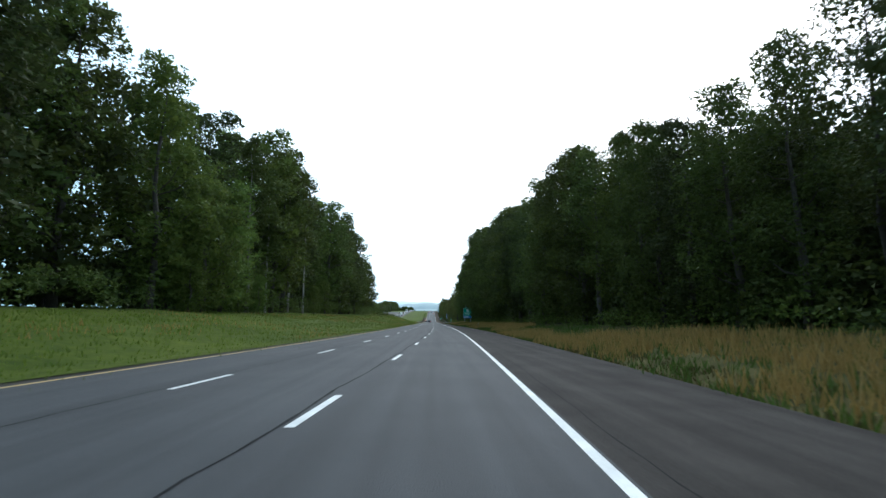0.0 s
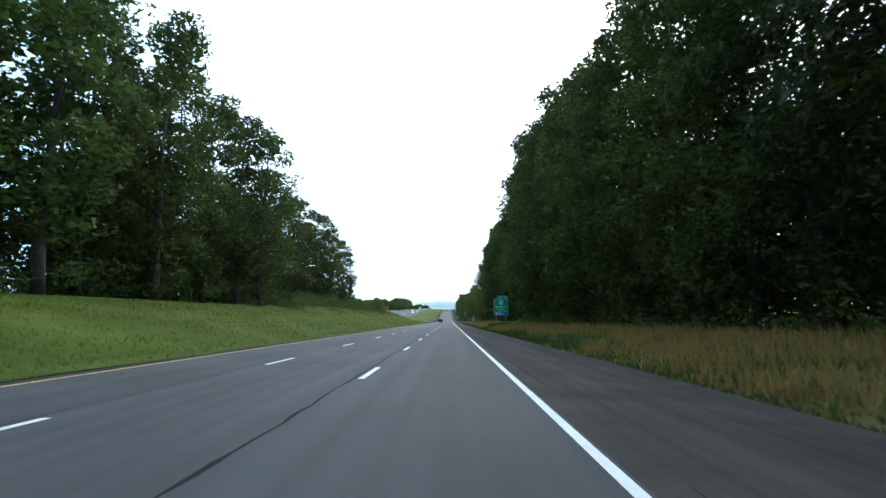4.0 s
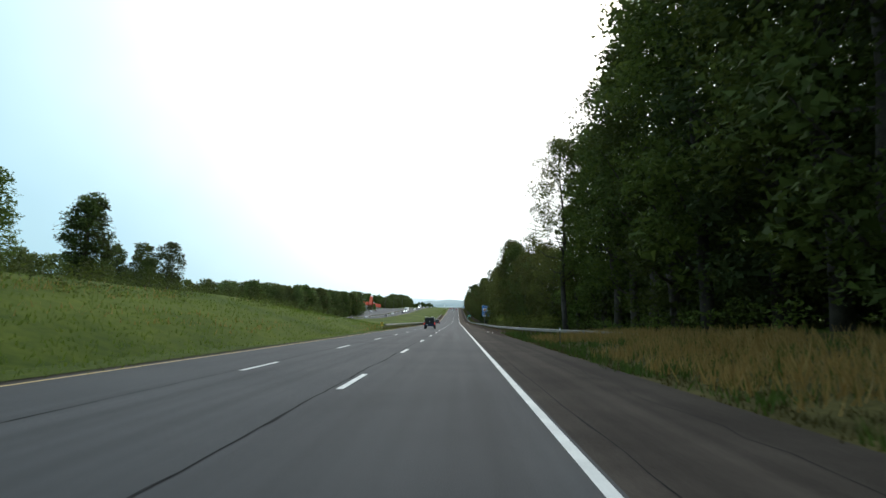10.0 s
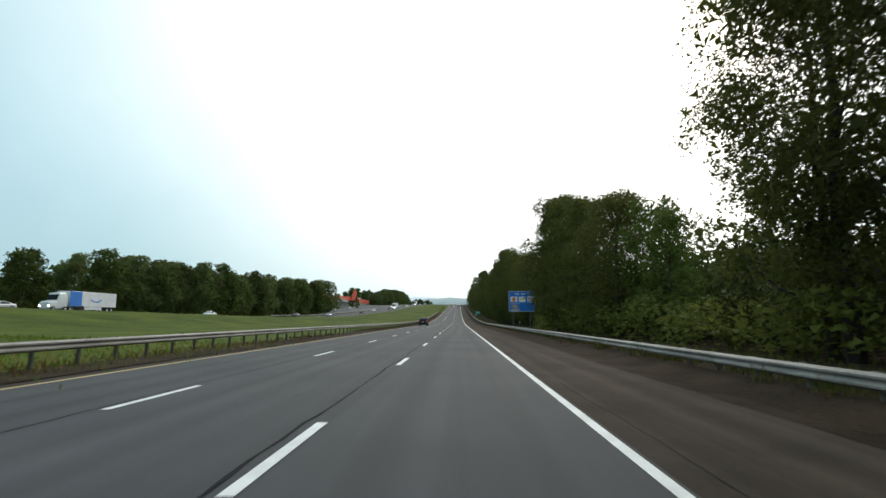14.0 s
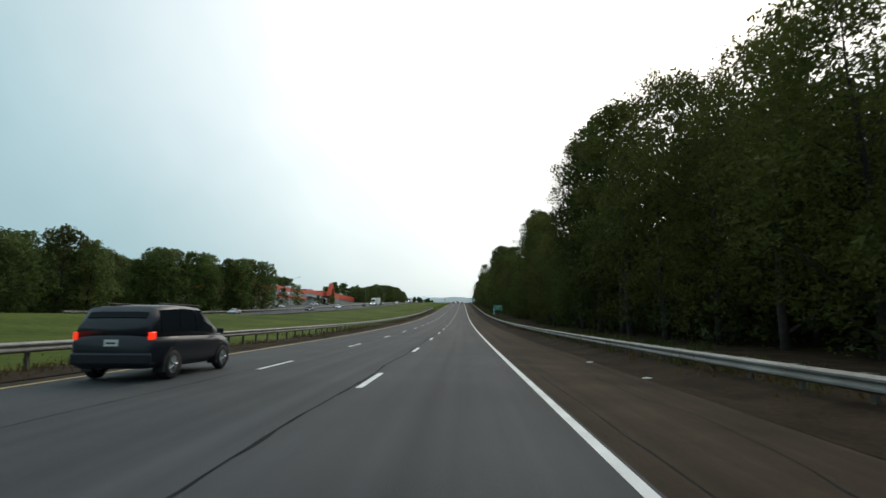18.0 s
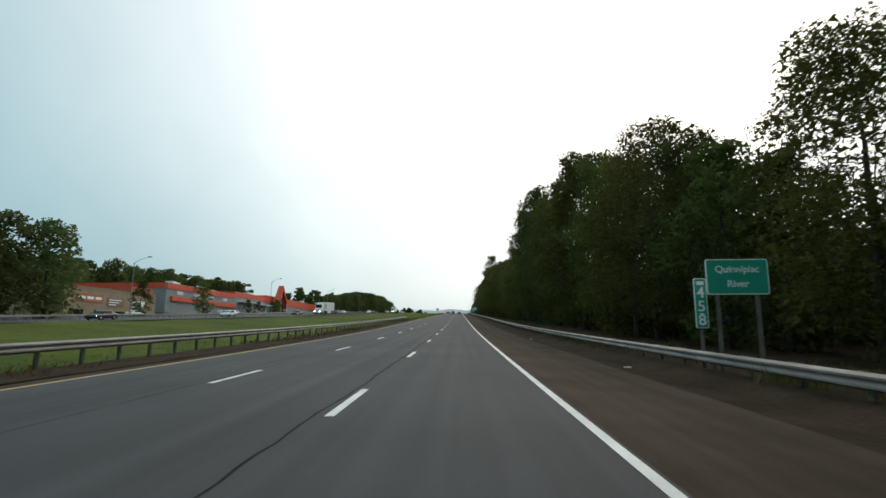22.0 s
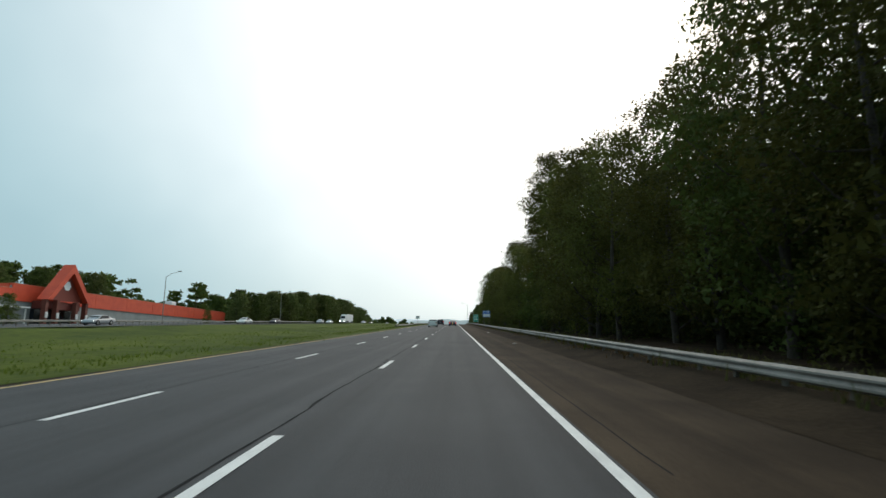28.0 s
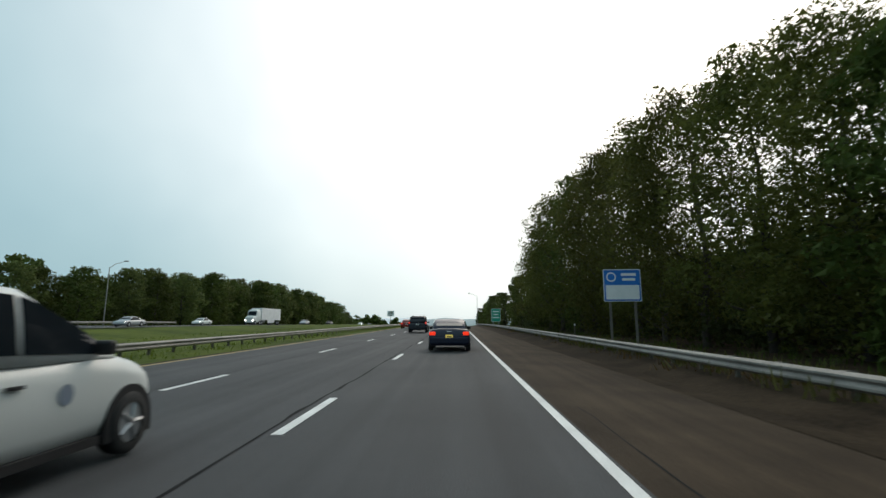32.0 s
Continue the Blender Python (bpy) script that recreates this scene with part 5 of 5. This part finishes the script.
def vehicle(name, label, category, u, y, body, cabin, colour, windows, wheels, radius, extra=None, turned=False, h=0.0, lit=True, group="", glass=None, tails=True):
    """A road vehicle facing along the road: body and cabin lofted from rows of sections, then panes, wheels, lights and plate."""
    glass = glass or GLASS
    p = at(u, y, h)
    up = math.degrees(math.atan(road_grade(y)))
    car = empty(name, pose(p.x, p.y, p.z + .012, -up if turned else up, 0, (180 if turned else 0) - math.degrees(road_heading(y))), label, category, group)
    bm = bmesh.new()
    ring_loft(bm, [body_ring(*r) for r in body])
    part("body", bm, colour, car, smooth=True)
    bm = bmesh.new()
    ring_loft(bm, [cabin_ring(*r) for r in cabin])
    part("cabin", bm, colour, car, smooth=True)
    for y0, y1 in windows:
        for s in (-1, 1):
            curved_pane(car, glass, "side_window", [[side_point(cabin, y0 + (y1 - y0) * i / 6, f, s) for i in range(7)] for f in (.10, .34, .52, .70, .86)], Vector((s * .016, 0, .004)))
    top = max(r[4] for r in cabin)
    for rows, nm, yo in ((cabin, "rear_window", -.016), (cabin[::-1], "windscreen", .016)):
        n = next(k for k, r in enumerate(rows) if r[4] > top - .09)
        run = []
        for k in range(n):
            run += [[a + (b - a) * f for a, b in zip(rows[k], rows[k + 1])] for f in (.0, .34, .67)]
        run = (run + [list(rows[n])])[1:-1]
        curved_pane(car, glass, nm, [[screen_point(r, f) for f in (-.86, -.5, 0, .5, .86)] for r in run], Vector((0, yo, .016)))
    wmax = max(r[1] for r in body)
    for yy in wheels:
        for s in (-1, 1):
            arch(car, s * wmax, yy, radius, s)
            wheel(car, s * (wmax - .08), yy, radius, s)
    rear, front = body[0], body[-1]
    zr = body[1][3]
    for s in (-1, 1):
        bm = bmesh.new()
        if tails:
            box(bm, s * wmax * .80 - .13, s * wmax * .80 + .13, rear[0] - .015, rear[0] + .2, zr - .22, zr - .07, .03, 2)
            part("tail_light", bm, TAIL_LIT if lit else TAIL, car, "lit red tail light" if lit else "red tail light")
            bm = bmesh.new()
        nose = body[-2]
        box(bm, s * nose[1] * .80 - .15, s * nose[1] * .80 + .13, nose[0] - .20, nose[0] + .05, nose[3] - .17, nose[3] - .05, .04, 2)
        part("headlight", bm, HEAD_LIT if turned else CHROME, car, "lit headlight" if turned else "clear headlight")
        bm = bmesh.new()
        fy = cabin[-1][0] - .35
        box(bm, s * (wmax + .02) - .09, s * (wmax + .02) + .09, fy - .05, fy + .06, cabin[-1][2] + .02, cabin[-1][2] + .16, .03, 2)
        part("mirror", bm, BLACK_TRIM, car, "black door mirror")
    bm = bmesh.new()
    box(bm, -wmax * .95, wmax * .95, rear[0] - .05, rear[0] + .3, rear[2] + .02, rear[2] + .30, .05, 2)
    part("rear_bumper", bm, colour, car)
    bm = bmesh.new()
    box(bm, -front[1] * 1.04, front[1] * 1.04, front[0] - .2, front[0] + .05, front[2] + .02, front[2] + .22, .05, 2)
    part("front_bumper", bm, colour, car)
    if extra:
        extra(car)
    return car


SEDAN_BODY = [(-2.42, .82, .32, .68), (-2.36, .88, .27, .93), (-1.9, .91, .24, .97), (-1.2, .91, .22, .95), (0, .91, .21, .93), (1.1, .91, .21, .91),
              (1.7, .90, .23, .83), (2.2, .86, .26, .72), (2.42, .73, .32, .58)]
SEDAN_CABIN = [(-1.85, .78, .94, .71, .97), (-1.0, .83, .93, .67, 1.34), (-.35, .85, .92, .69, 1.41), (.3, .85, .91, .68, 1.38), (1.25, .81, .89, .70, .92)]
SEDAN_WINDOWS = [(-1.05, -.38), (-.30, .62)]


def sedan_extra(plate_mat):
    def add(car):
        pl = wall_box("licence_plate", car, plate_mat, -.16, .16, -2.445, -2.41, .57, .73)
        wall_box("plate_bar", pl, SIGN_BLACK, -.11, .11, -2.449, -2.444, .625, .67)
        wall_box("badge", car, CHROME, -.11, .11, -2.392, -2.365, .84, .88, "chrome badge", .012)
        wall_box("trunk_trim", car, CHROME, -.30, .30, -2.40, -2.37, .76, .785, "chrome strip")
        wall_box("brake_light", car, TAIL_LIT, -.14, .14, -1.62, -1.56, 1.03, 1.05)
    return add


# the dark sedan ahead in our lane
vehicle("sedan", "dark navy sedan with lit tail lights in the lane ahead", "car", .05, 829.5 + 25.6, SEDAN_BODY, SEDAN_CABIN, NAVY, SEDAN_WINDOWS,
        (-1.42, 1.42), .32, sedan_extra(PLATE_Y), glass=SKY_GLASS)

# pickup with a cap and a pipe rack
PICK_BODY = [(-2.52, .80, .52, 1.02), (-2.46, .86, .46, 1.10), (-1.2, .875, .42, 1.10), (.1, .875, .40, 1.10), (1.1, .875, .40, 1.10), (1.4, .87, .42, 1.08),
             (2.2, .86, .44, 1.03), (2.48, .80, .48, .92)]
PICK_CABIN = [(-.10, .82, 1.08, .72, 1.64), (.05, .83, 1.08, .75, 1.74), (.5, .84, 1.08, .76, 1.76), (.85, .84, 1.08, .75, 1.74), (1.55, .80, 1.06, .76, 1.10)]
WOOD_PIPE = material("tan_pipe", (.36, .25, .15), (.52, .38, .24), 2, 20, .7, bump=.1)


def pickup_extra(car):
    bm = bmesh.new()
    rows = [(-2.47, .82, 1.06, .70, 1.82), (-2.3, .84, 1.06, .72, 1.87), (-1.0, .84, 1.06, .72, 1.88), (-.02, .83, 1.06, .70, 1.84)]
    ring_loft(bm, [cabin_ring(*r) for r in rows])
    part("cap", bm, DEEP_BLUE, car, "dark blue bed cap", smooth=True)
    wall_box("cap_door", car, BLACK_TRIM, -.79, .79, -2.53, -2.45, .66, 1.82, "black rear cap door", .03)
    latch = wall_box("latch_plate", car, WHITE_METAL, -.075, .075, -2.542, -2.525, 1.14, 1.29, "pale latch plate", .01)
    wall_box("latch_handle", latch, BLACK_TRIM, -.045, .045, -2.552, -2.54, 1.19, 1.24, "dark handle")
    for s in (-1, 1):
        pane(car, [(s * .80, -2.1, 1.2), (s * .80, -.25, 1.2), (s * .725, -.3, 1.66), (s * .725, -2.0, 1.66)], GLASS, "cap_window", (s * .03, 0, .006))
    pl = wall_box("licence_plate", car, PLATE_W, -.52, -.20, -2.60, -2.55, .58, .73)
    wall_box("plate_bar", pl, SIGN_BLACK, -.47, -.25, -2.604, -2.599, .64, .67)
    for yy in (-1.95, -.55):
        for s in (-1, 1):
            bm = bmesh.new()
            tube(bm, (s * .86, yy, 1.16), (s * .76, yy, 1.96), .022, .022, 6)
            part("rack_upright", bm, WHITE_METAL, car, "white rack upright")
        bm = bmesh.new()
        tube(bm, (-.78, yy, 1.95), (.78, yy, 1.95), .018, .018, 6)
        part("rack_bar", bm, WHITE_METAL, car, "white rack crossbar")
    bm = bmesh.new()
    tube(bm, (.60, -2.35, 2.04), (.52, 1.3, 2.0), .075, .06, 10)
    part("pipe", bm, WOOD_PIPE, car, "long tan pipe on the rack")
    bm = bmesh.new()
    tube(bm, (.44, -2.2, 2.0), (.40, .7, 1.99), .04, .04, 8)
    part("pipe", bm, WHITE_METAL, car, "pale pipe on the rack")
    for s in (-1, 1):
        bm = bmesh.new()
        box(bm, s * .40 - .02, s * .40 + .02, -2.4, .3, 1.93, 1.965)
        part("rack_rail", bm, WHITE_METAL, car)
        wall_box("tail_lamp", car, TAIL_LIT, s * .83 - .05, s * .83 + .05, -2.545, -2.40, .70, .99, "tall lit red tail lamp", .02)


vehicle("pickup_truck", "dark blue pickup with bed cap and pipe rack", "truck", -3.95, 342.8 + 11.9, PICK_BODY, PICK_CABIN, DEEP_BLUE, [(.12, .98)], (-1.55, 1.50), .36, pickup_extra, tails=False)

# dark minivan in the fast lane
VAN_BODY = [(-2.48, .86, .36, .92), (-2.42, .95, .30, 1.06), (-1.3, .975, .26, 1.06), (.0, .975, .25, 1.04), (.7, .97, .25, 1.02), (1.3, .94, .27, .94), (1.72, .86, .32, .78), (1.82, .74, .36, .66)]
VAN_CABIN = [(-2.44, .88, 1.04, .80, 1.30), (-2.15, .91, 1.04, .80, 1.70), (-1.1, .92, 1.03, .82, 1.77), (-.1, .92, 1.02, .80, 1.73), (1.1, .86, 1.0, .80, 1.04)]


def van_extra(car):
    pl = wall_box("licence_plate", car, PLATE_W, -.16, .16, -2.50, -2.46, .80, .95)
    wall_box("plate_bar", pl, SIGN_BLACK, -.11, .11, -2.504, -2.499, .85, .89)
    for s in (-1, 1):
        wall_box("tail_lamp", car, TAIL_LIT, s * .87 - .05, s * .87 + .05, -2.47, -2.28, .94, 1.12, "tall lit red tail lamp", .02)
        bm = bmesh.new()
        tube(bm, (s * .62, -1.8, 1.79), (s * .62, .2, 1.77), .018, .018, 6)
        part("roof_rail", bm, BLACK_TRIM, car)


vehicle("minivan", "dark grey minivan with lit tail lights", "car", -7.6, 471.5 + 14.3, VAN_BODY, VAN_CABIN, CHARCOAL, [(-2.05, -1.3), (-1.24, -.5), (-.44, .55)], (-1.62, 1.02), .34, van_extra, tails=False)
vehicle("van", "dark van far ahead in the middle lane", "car", -3.7, 829.5 + 58, VAN_BODY, VAN_CABIN, CHARCOAL, [(-2.05, -1.3), (-1.24, -.5), (-.44, .55)], (-1.62, 1.02), .34, van_extra, tails=False)
vehicle("sedan", "small red sedan with lit lights in the fast lane", "car", -7.3, 829.5 + 84, SEDAN_BODY, SEDAN_CABIN, RED_PAINT, SEDAN_WINDOWS, (-1.42, 1.42), .32, sedan_extra(PLATE_W))
vehicle("sedan", "silver sedan far ahead in the slow lane", "car", .0, 829.5 + 92, SEDAN_BODY, SEDAN_CABIN, SILVER, SEDAN_WINDOWS, (-1.42, 1.42), .32, sedan_extra(PLATE_W))

# white hatchback with door emblem
HATCH_BODY = [(-2.2, .80, .34, 1.0), (-2.1, .87, .28, 1.08), (-1.0, .895, .24, 1.08), (.2, .90, .22, 1.06), (.8, .895, .22, 1.06), (1.25, .89, .24, 1.02), (1.6, .87, .27, .94), (1.85, .80, .30, .82), (1.98, .66, .34, .70), (2.02, .5, .38, .6)]
HATCH_CABIN = [(-2.14, .80, 1.06, .74, 1.2), (-1.8, .84, 1.06, .74, 1.62), (-.6, .86, 1.05, .77, 1.71), (.0, .86, 1.04, .77, 1.66), (.55, .85, 1.04, .78, 1.40), (1.2, .80, 1.03, .76, 1.05)]


def hatch_extra(car):
    for s in (-1, 1):
        bm = bmesh.new()
        bmesh.ops.create_circle(bm, cap_ends=True, radius=.095, segments=20)
        o = part("door_emblem", bm, plain("blue_grey", (.22, .26, .32), .5), car, "round blue-grey door emblem")
        o.matrix_basis = pose(s * .906, .40, .73, 0, 90 * s, 0)
        wall_box("door_handle", car, BLACK_TRIM, s * .905 - .012, s * .905 + .012, -.25, -.08, .84, .87)
        wall_box("sill_trim", car, BLACK_TRIM, s * .87 - .03, s * .87 + .03, -.9, .9, .20, .28)


vehicle("hatchback", "white hatchback with round door emblem", "car", -3.98, 829.5 + 4.36, HATCH_BODY, HATCH_CABIN, WHITE_PAINT, [(-1.7, -.82), (-.75, -.12), (-.05, .98)], (-1.32, 1.36), .325, hatch_extra, lit=False)

# oncoming traffic with lit headlights
for y, lane, col, what in ((452, 1.8, SILVER, "silver"), (512, -1.8, WHITE_PAINT, "white"), (556, 1.8, BLACK_PAINT, "black"), (604, -1.8, SILVER, "silver"), (646, 1.8, CHARCOAL, "dark grey"),
                           (688, -1.8, WHITE_PAINT, "white"), (722, 1.8, BLACK_PAINT, "black"), (770, 1.8, CHARCOAL, "dark grey"), (796, -1.8, SILVER, "silver"),
                           (838, 1.8, WHITE_PAINT, "white"), (868, -1.8, CHARCOAL, "dark grey"), (902, 1.8, SILVER, "silver"), (930, -1.8, WHITE_PAINT, "white"),
                           (985, 1.8, SILVER, "silver"), (1030, -1.8, BLACK_PAINT, "black"), (1075, 1.8, WHITE_PAINT, "white"), (1120, -1.8, SILVER, "silver"), (1180, 1.8, WHITE_PAINT, "white"), (1240, -1.8, SILVER, "silver")):
    vehicle("oncoming_car", what + " sedan with lit headlights on the oncoming road", "car", other_u(y) + lane, y, SEDAN_BODY, SEDAN_CABIN, col, SEDAN_WINDOWS,
            (-1.42, 1.42), .32, turned=True, h=other_h(y), lit=False, group="oncoming cars")


def semi_truck(y, lane, label, stripe=None, length=14.0, emblem=False):
    """A tractor with a box trailer, coming towards us."""
    u, h = other_u(y) + lane, other_h(y)
    p = at(u, y, h)
    t = empty("semi_truck", pose(p.x, p.y, p.z + .012, -math.degrees(math.atan(road_grade(y))), 0, 180), label, "truck")
    wall_box("trailer", t, WHITE_METAL, -1.28, 1.28, -length, -.3, 1.15, 4.05, "white box trailer", .04)
    if stripe is not None:
        wall_box("trailer_panel", t, stripe, -1.30, 1.30, -3.6, -.32, 1.18, 4.02, "blue front section of the trailer", .03)
        for s in (-1, 1):
            bm = bmesh.new()
            for k in range(6):
                a, b = -9.3 + k * .55, -8.75 + k * .55
                za, zb = 2.6 - .5 * math.sin(math.pi * k / 6), 2.6 - .5 * math.sin(math.pi * (k + 1) / 6)
                vs = [bm.verts.new((s * 1.295, yy, z)) for yy, z in ((a, za - .12), (b, zb - .12), (b, zb + .12), (a, za + .12))]
                bm.faces.new(vs)
            part("trailer_mark", bm, SIGN_BLUE, t, "plain curved blue mark")
    if emblem:
        for s in (-1, 1):
            bm = bmesh.new()
            bmesh.ops.create_cone(bm, cap_ends=True, segments=20, radius1=1.0, radius2=1.0, depth=.012)
            part("trailer_mark", bm, GREY_WALL, t, "plain round grey mark").matrix_basis = pose(s * 1.288, -2.0, 2.6, 0, 90, 0)
    bm = bmesh.new()
    ring_loft(bm, [body_ring(.1, 1.18, .9, 3.3), body_ring(.5, 1.2, .6, 3.7), body_ring(2.0, 1.2, .55, 3.5), body_ring(2.6, 1.15, .55, 2.1), body_ring(4.0, 1.05, .55, 1.9), body_ring(4.3, .95, .6, 1.75)])
    part("tractor", bm, WHITE_PAINT, t, "white tractor")
    pane(t, [(-.95, 2.15, 3.2), (.95, 2.15, 3.2), (.95, 2.58, 2.25), (-.95, 2.58, 2.25)], GLASS, "windscreen", (0, .06, .03))
    for s in (-1, 1):
        wall_box("headlight", t, HEAD_LIT, s * .85 - .14, s * .85 + .14, 4.2, 4.34, 1.0, 1.25, "lit headlight")
        wall_box("trailer_skirt", t, WHITE_METAL, s * 1.2 - .02, s * 1.2 + .02, -9.5, -4.5, .5, 1.15)
        for yy in (3.5, .6, -.7, -length + 1.4, -length + 2.7):
            wheel(t, s * 1.08, yy, .5, s, .3)


semi_truck(467, -1.8, "white box truck with a blue trailer panel", SIGN_BLUE)
semi_truck(747, 1.8, "white semi-trailer truck with a grey round trailer emblem", emblem=True)
semi_truck(957, -1.8, "white semi-trailer truck with lit headlights")
for k, yy in enumerate((690, 696, 702, 742, 760, 772)):
    vehicle("parked_car", "parked car on the lot before the shops", "car", -80 + (k % 2) * 3, yy, SEDAN_BODY, SEDAN_CABIN, (SILVER, WHITE_PAINT, CHARCOAL)[k % 3], SEDAN_WINDOWS,
            (-1.42, 1.42), .32, h=land(-80 + (k % 2) * 3, yy) + .22, lit=False, group="parked cars")

# ---------------------------------------------------------------- cracks, patches and litter on the road
def wander(name, u0, y0, y1, width, seed, mat, parent, amp=.10, h=.005, step=.8):
    """A thin crooked line along the road: a crack or a sealed joint."""
    vs, fs = [], []
    y, k = y0, 0
    while y <= y1:
        u = u0 + amp * noise.noise((y * .22, seed, 0)) + amp * .5 * noise.noise((y * 1.1, seed, 5))
        w = width * (.35 + 1.1 * abs(noise.noise((y * .7, seed, 9))))
        hh = h - max(0, (u - 1.95)) * .17 / 3.7 if u > 1.95 else h
        vs += [at(u - w, y, hh), at(u + w, y, hh)]
        if k:
            fs.append((2 * k - 2, 2 * k - 1, 2 * k + 1, 2 * k))
        y += step
        k += 1
    return mesh_object(name, vs, fs, mat, parent)


CRACK = material("crack", (.010, .010, .010), (.022, .021, .02), 3, 30, .9, gloss=.1)
rr = random.Random(77)
for k in range(12):
    wander("sealed_joint", -2.03, -100 + k * 100, k * 100 - .1, .046, 100, TAR, road, .10, .004, .5)
    wander("sealed_joint", -5.70, -100 + k * 100, k * 100 - .1, .03, 120, TAR, road, .08, .004, .5)
for k in range(14):
    y0 = -20 + k * 68
    wander("joint_crack", 2.35, y0, y0 + rr.uniform(40, 66), .026, k, CRACK, shoulder, .10)
    wander("joint_crack", 3.6 + rr.uniform(-.5, .8), y0 + 10, y0 + rr.uniform(25, 50), .020, 30 + k, CRACK, shoulder, .6)
# pale scraps on the shoulder
SCRAP = material("pale_scrap", (.40, .38, .34), (.6, .58, .54), 3, 30, .9)
for k, (u, y) in enumerate(((4.9, 66), (5.4, 96), (4.6, 196), (5.0, 331), (4.7, 336), (5.2, 486), (4.9, 491), (5.4, 612), (5.6, 590), (4.3, 758), (4.6, 790), (4.9, 793), (5.3, 358))):
    bm = bmesh.new()
    bmesh.ops.create_icosphere(bm, subdivisions=1, radius=1)
    for v in bm.verts:
        v.co = Vector((v.co.x * .16, v.co.y * .11, v.co.z * .03)) * (1 + .4 * noise.noise(v.co * 2 + Vector((k, 0, 0))))
    me = bpy.data.meshes.new("road_scrap")
    bm.to_mesh(me)
    bm.free()
    me.materials.append(SCRAP)
    ob = new("road_scrap", me)
    ob.matrix_basis = pose(*at(u, y, -.17 * (u - 1.95) / 3.7 + .022), 0, 0, k * 37)
    tagged(ob, "pale flattened scrap lying on the shoulder", "litter", "scraps on the shoulder")
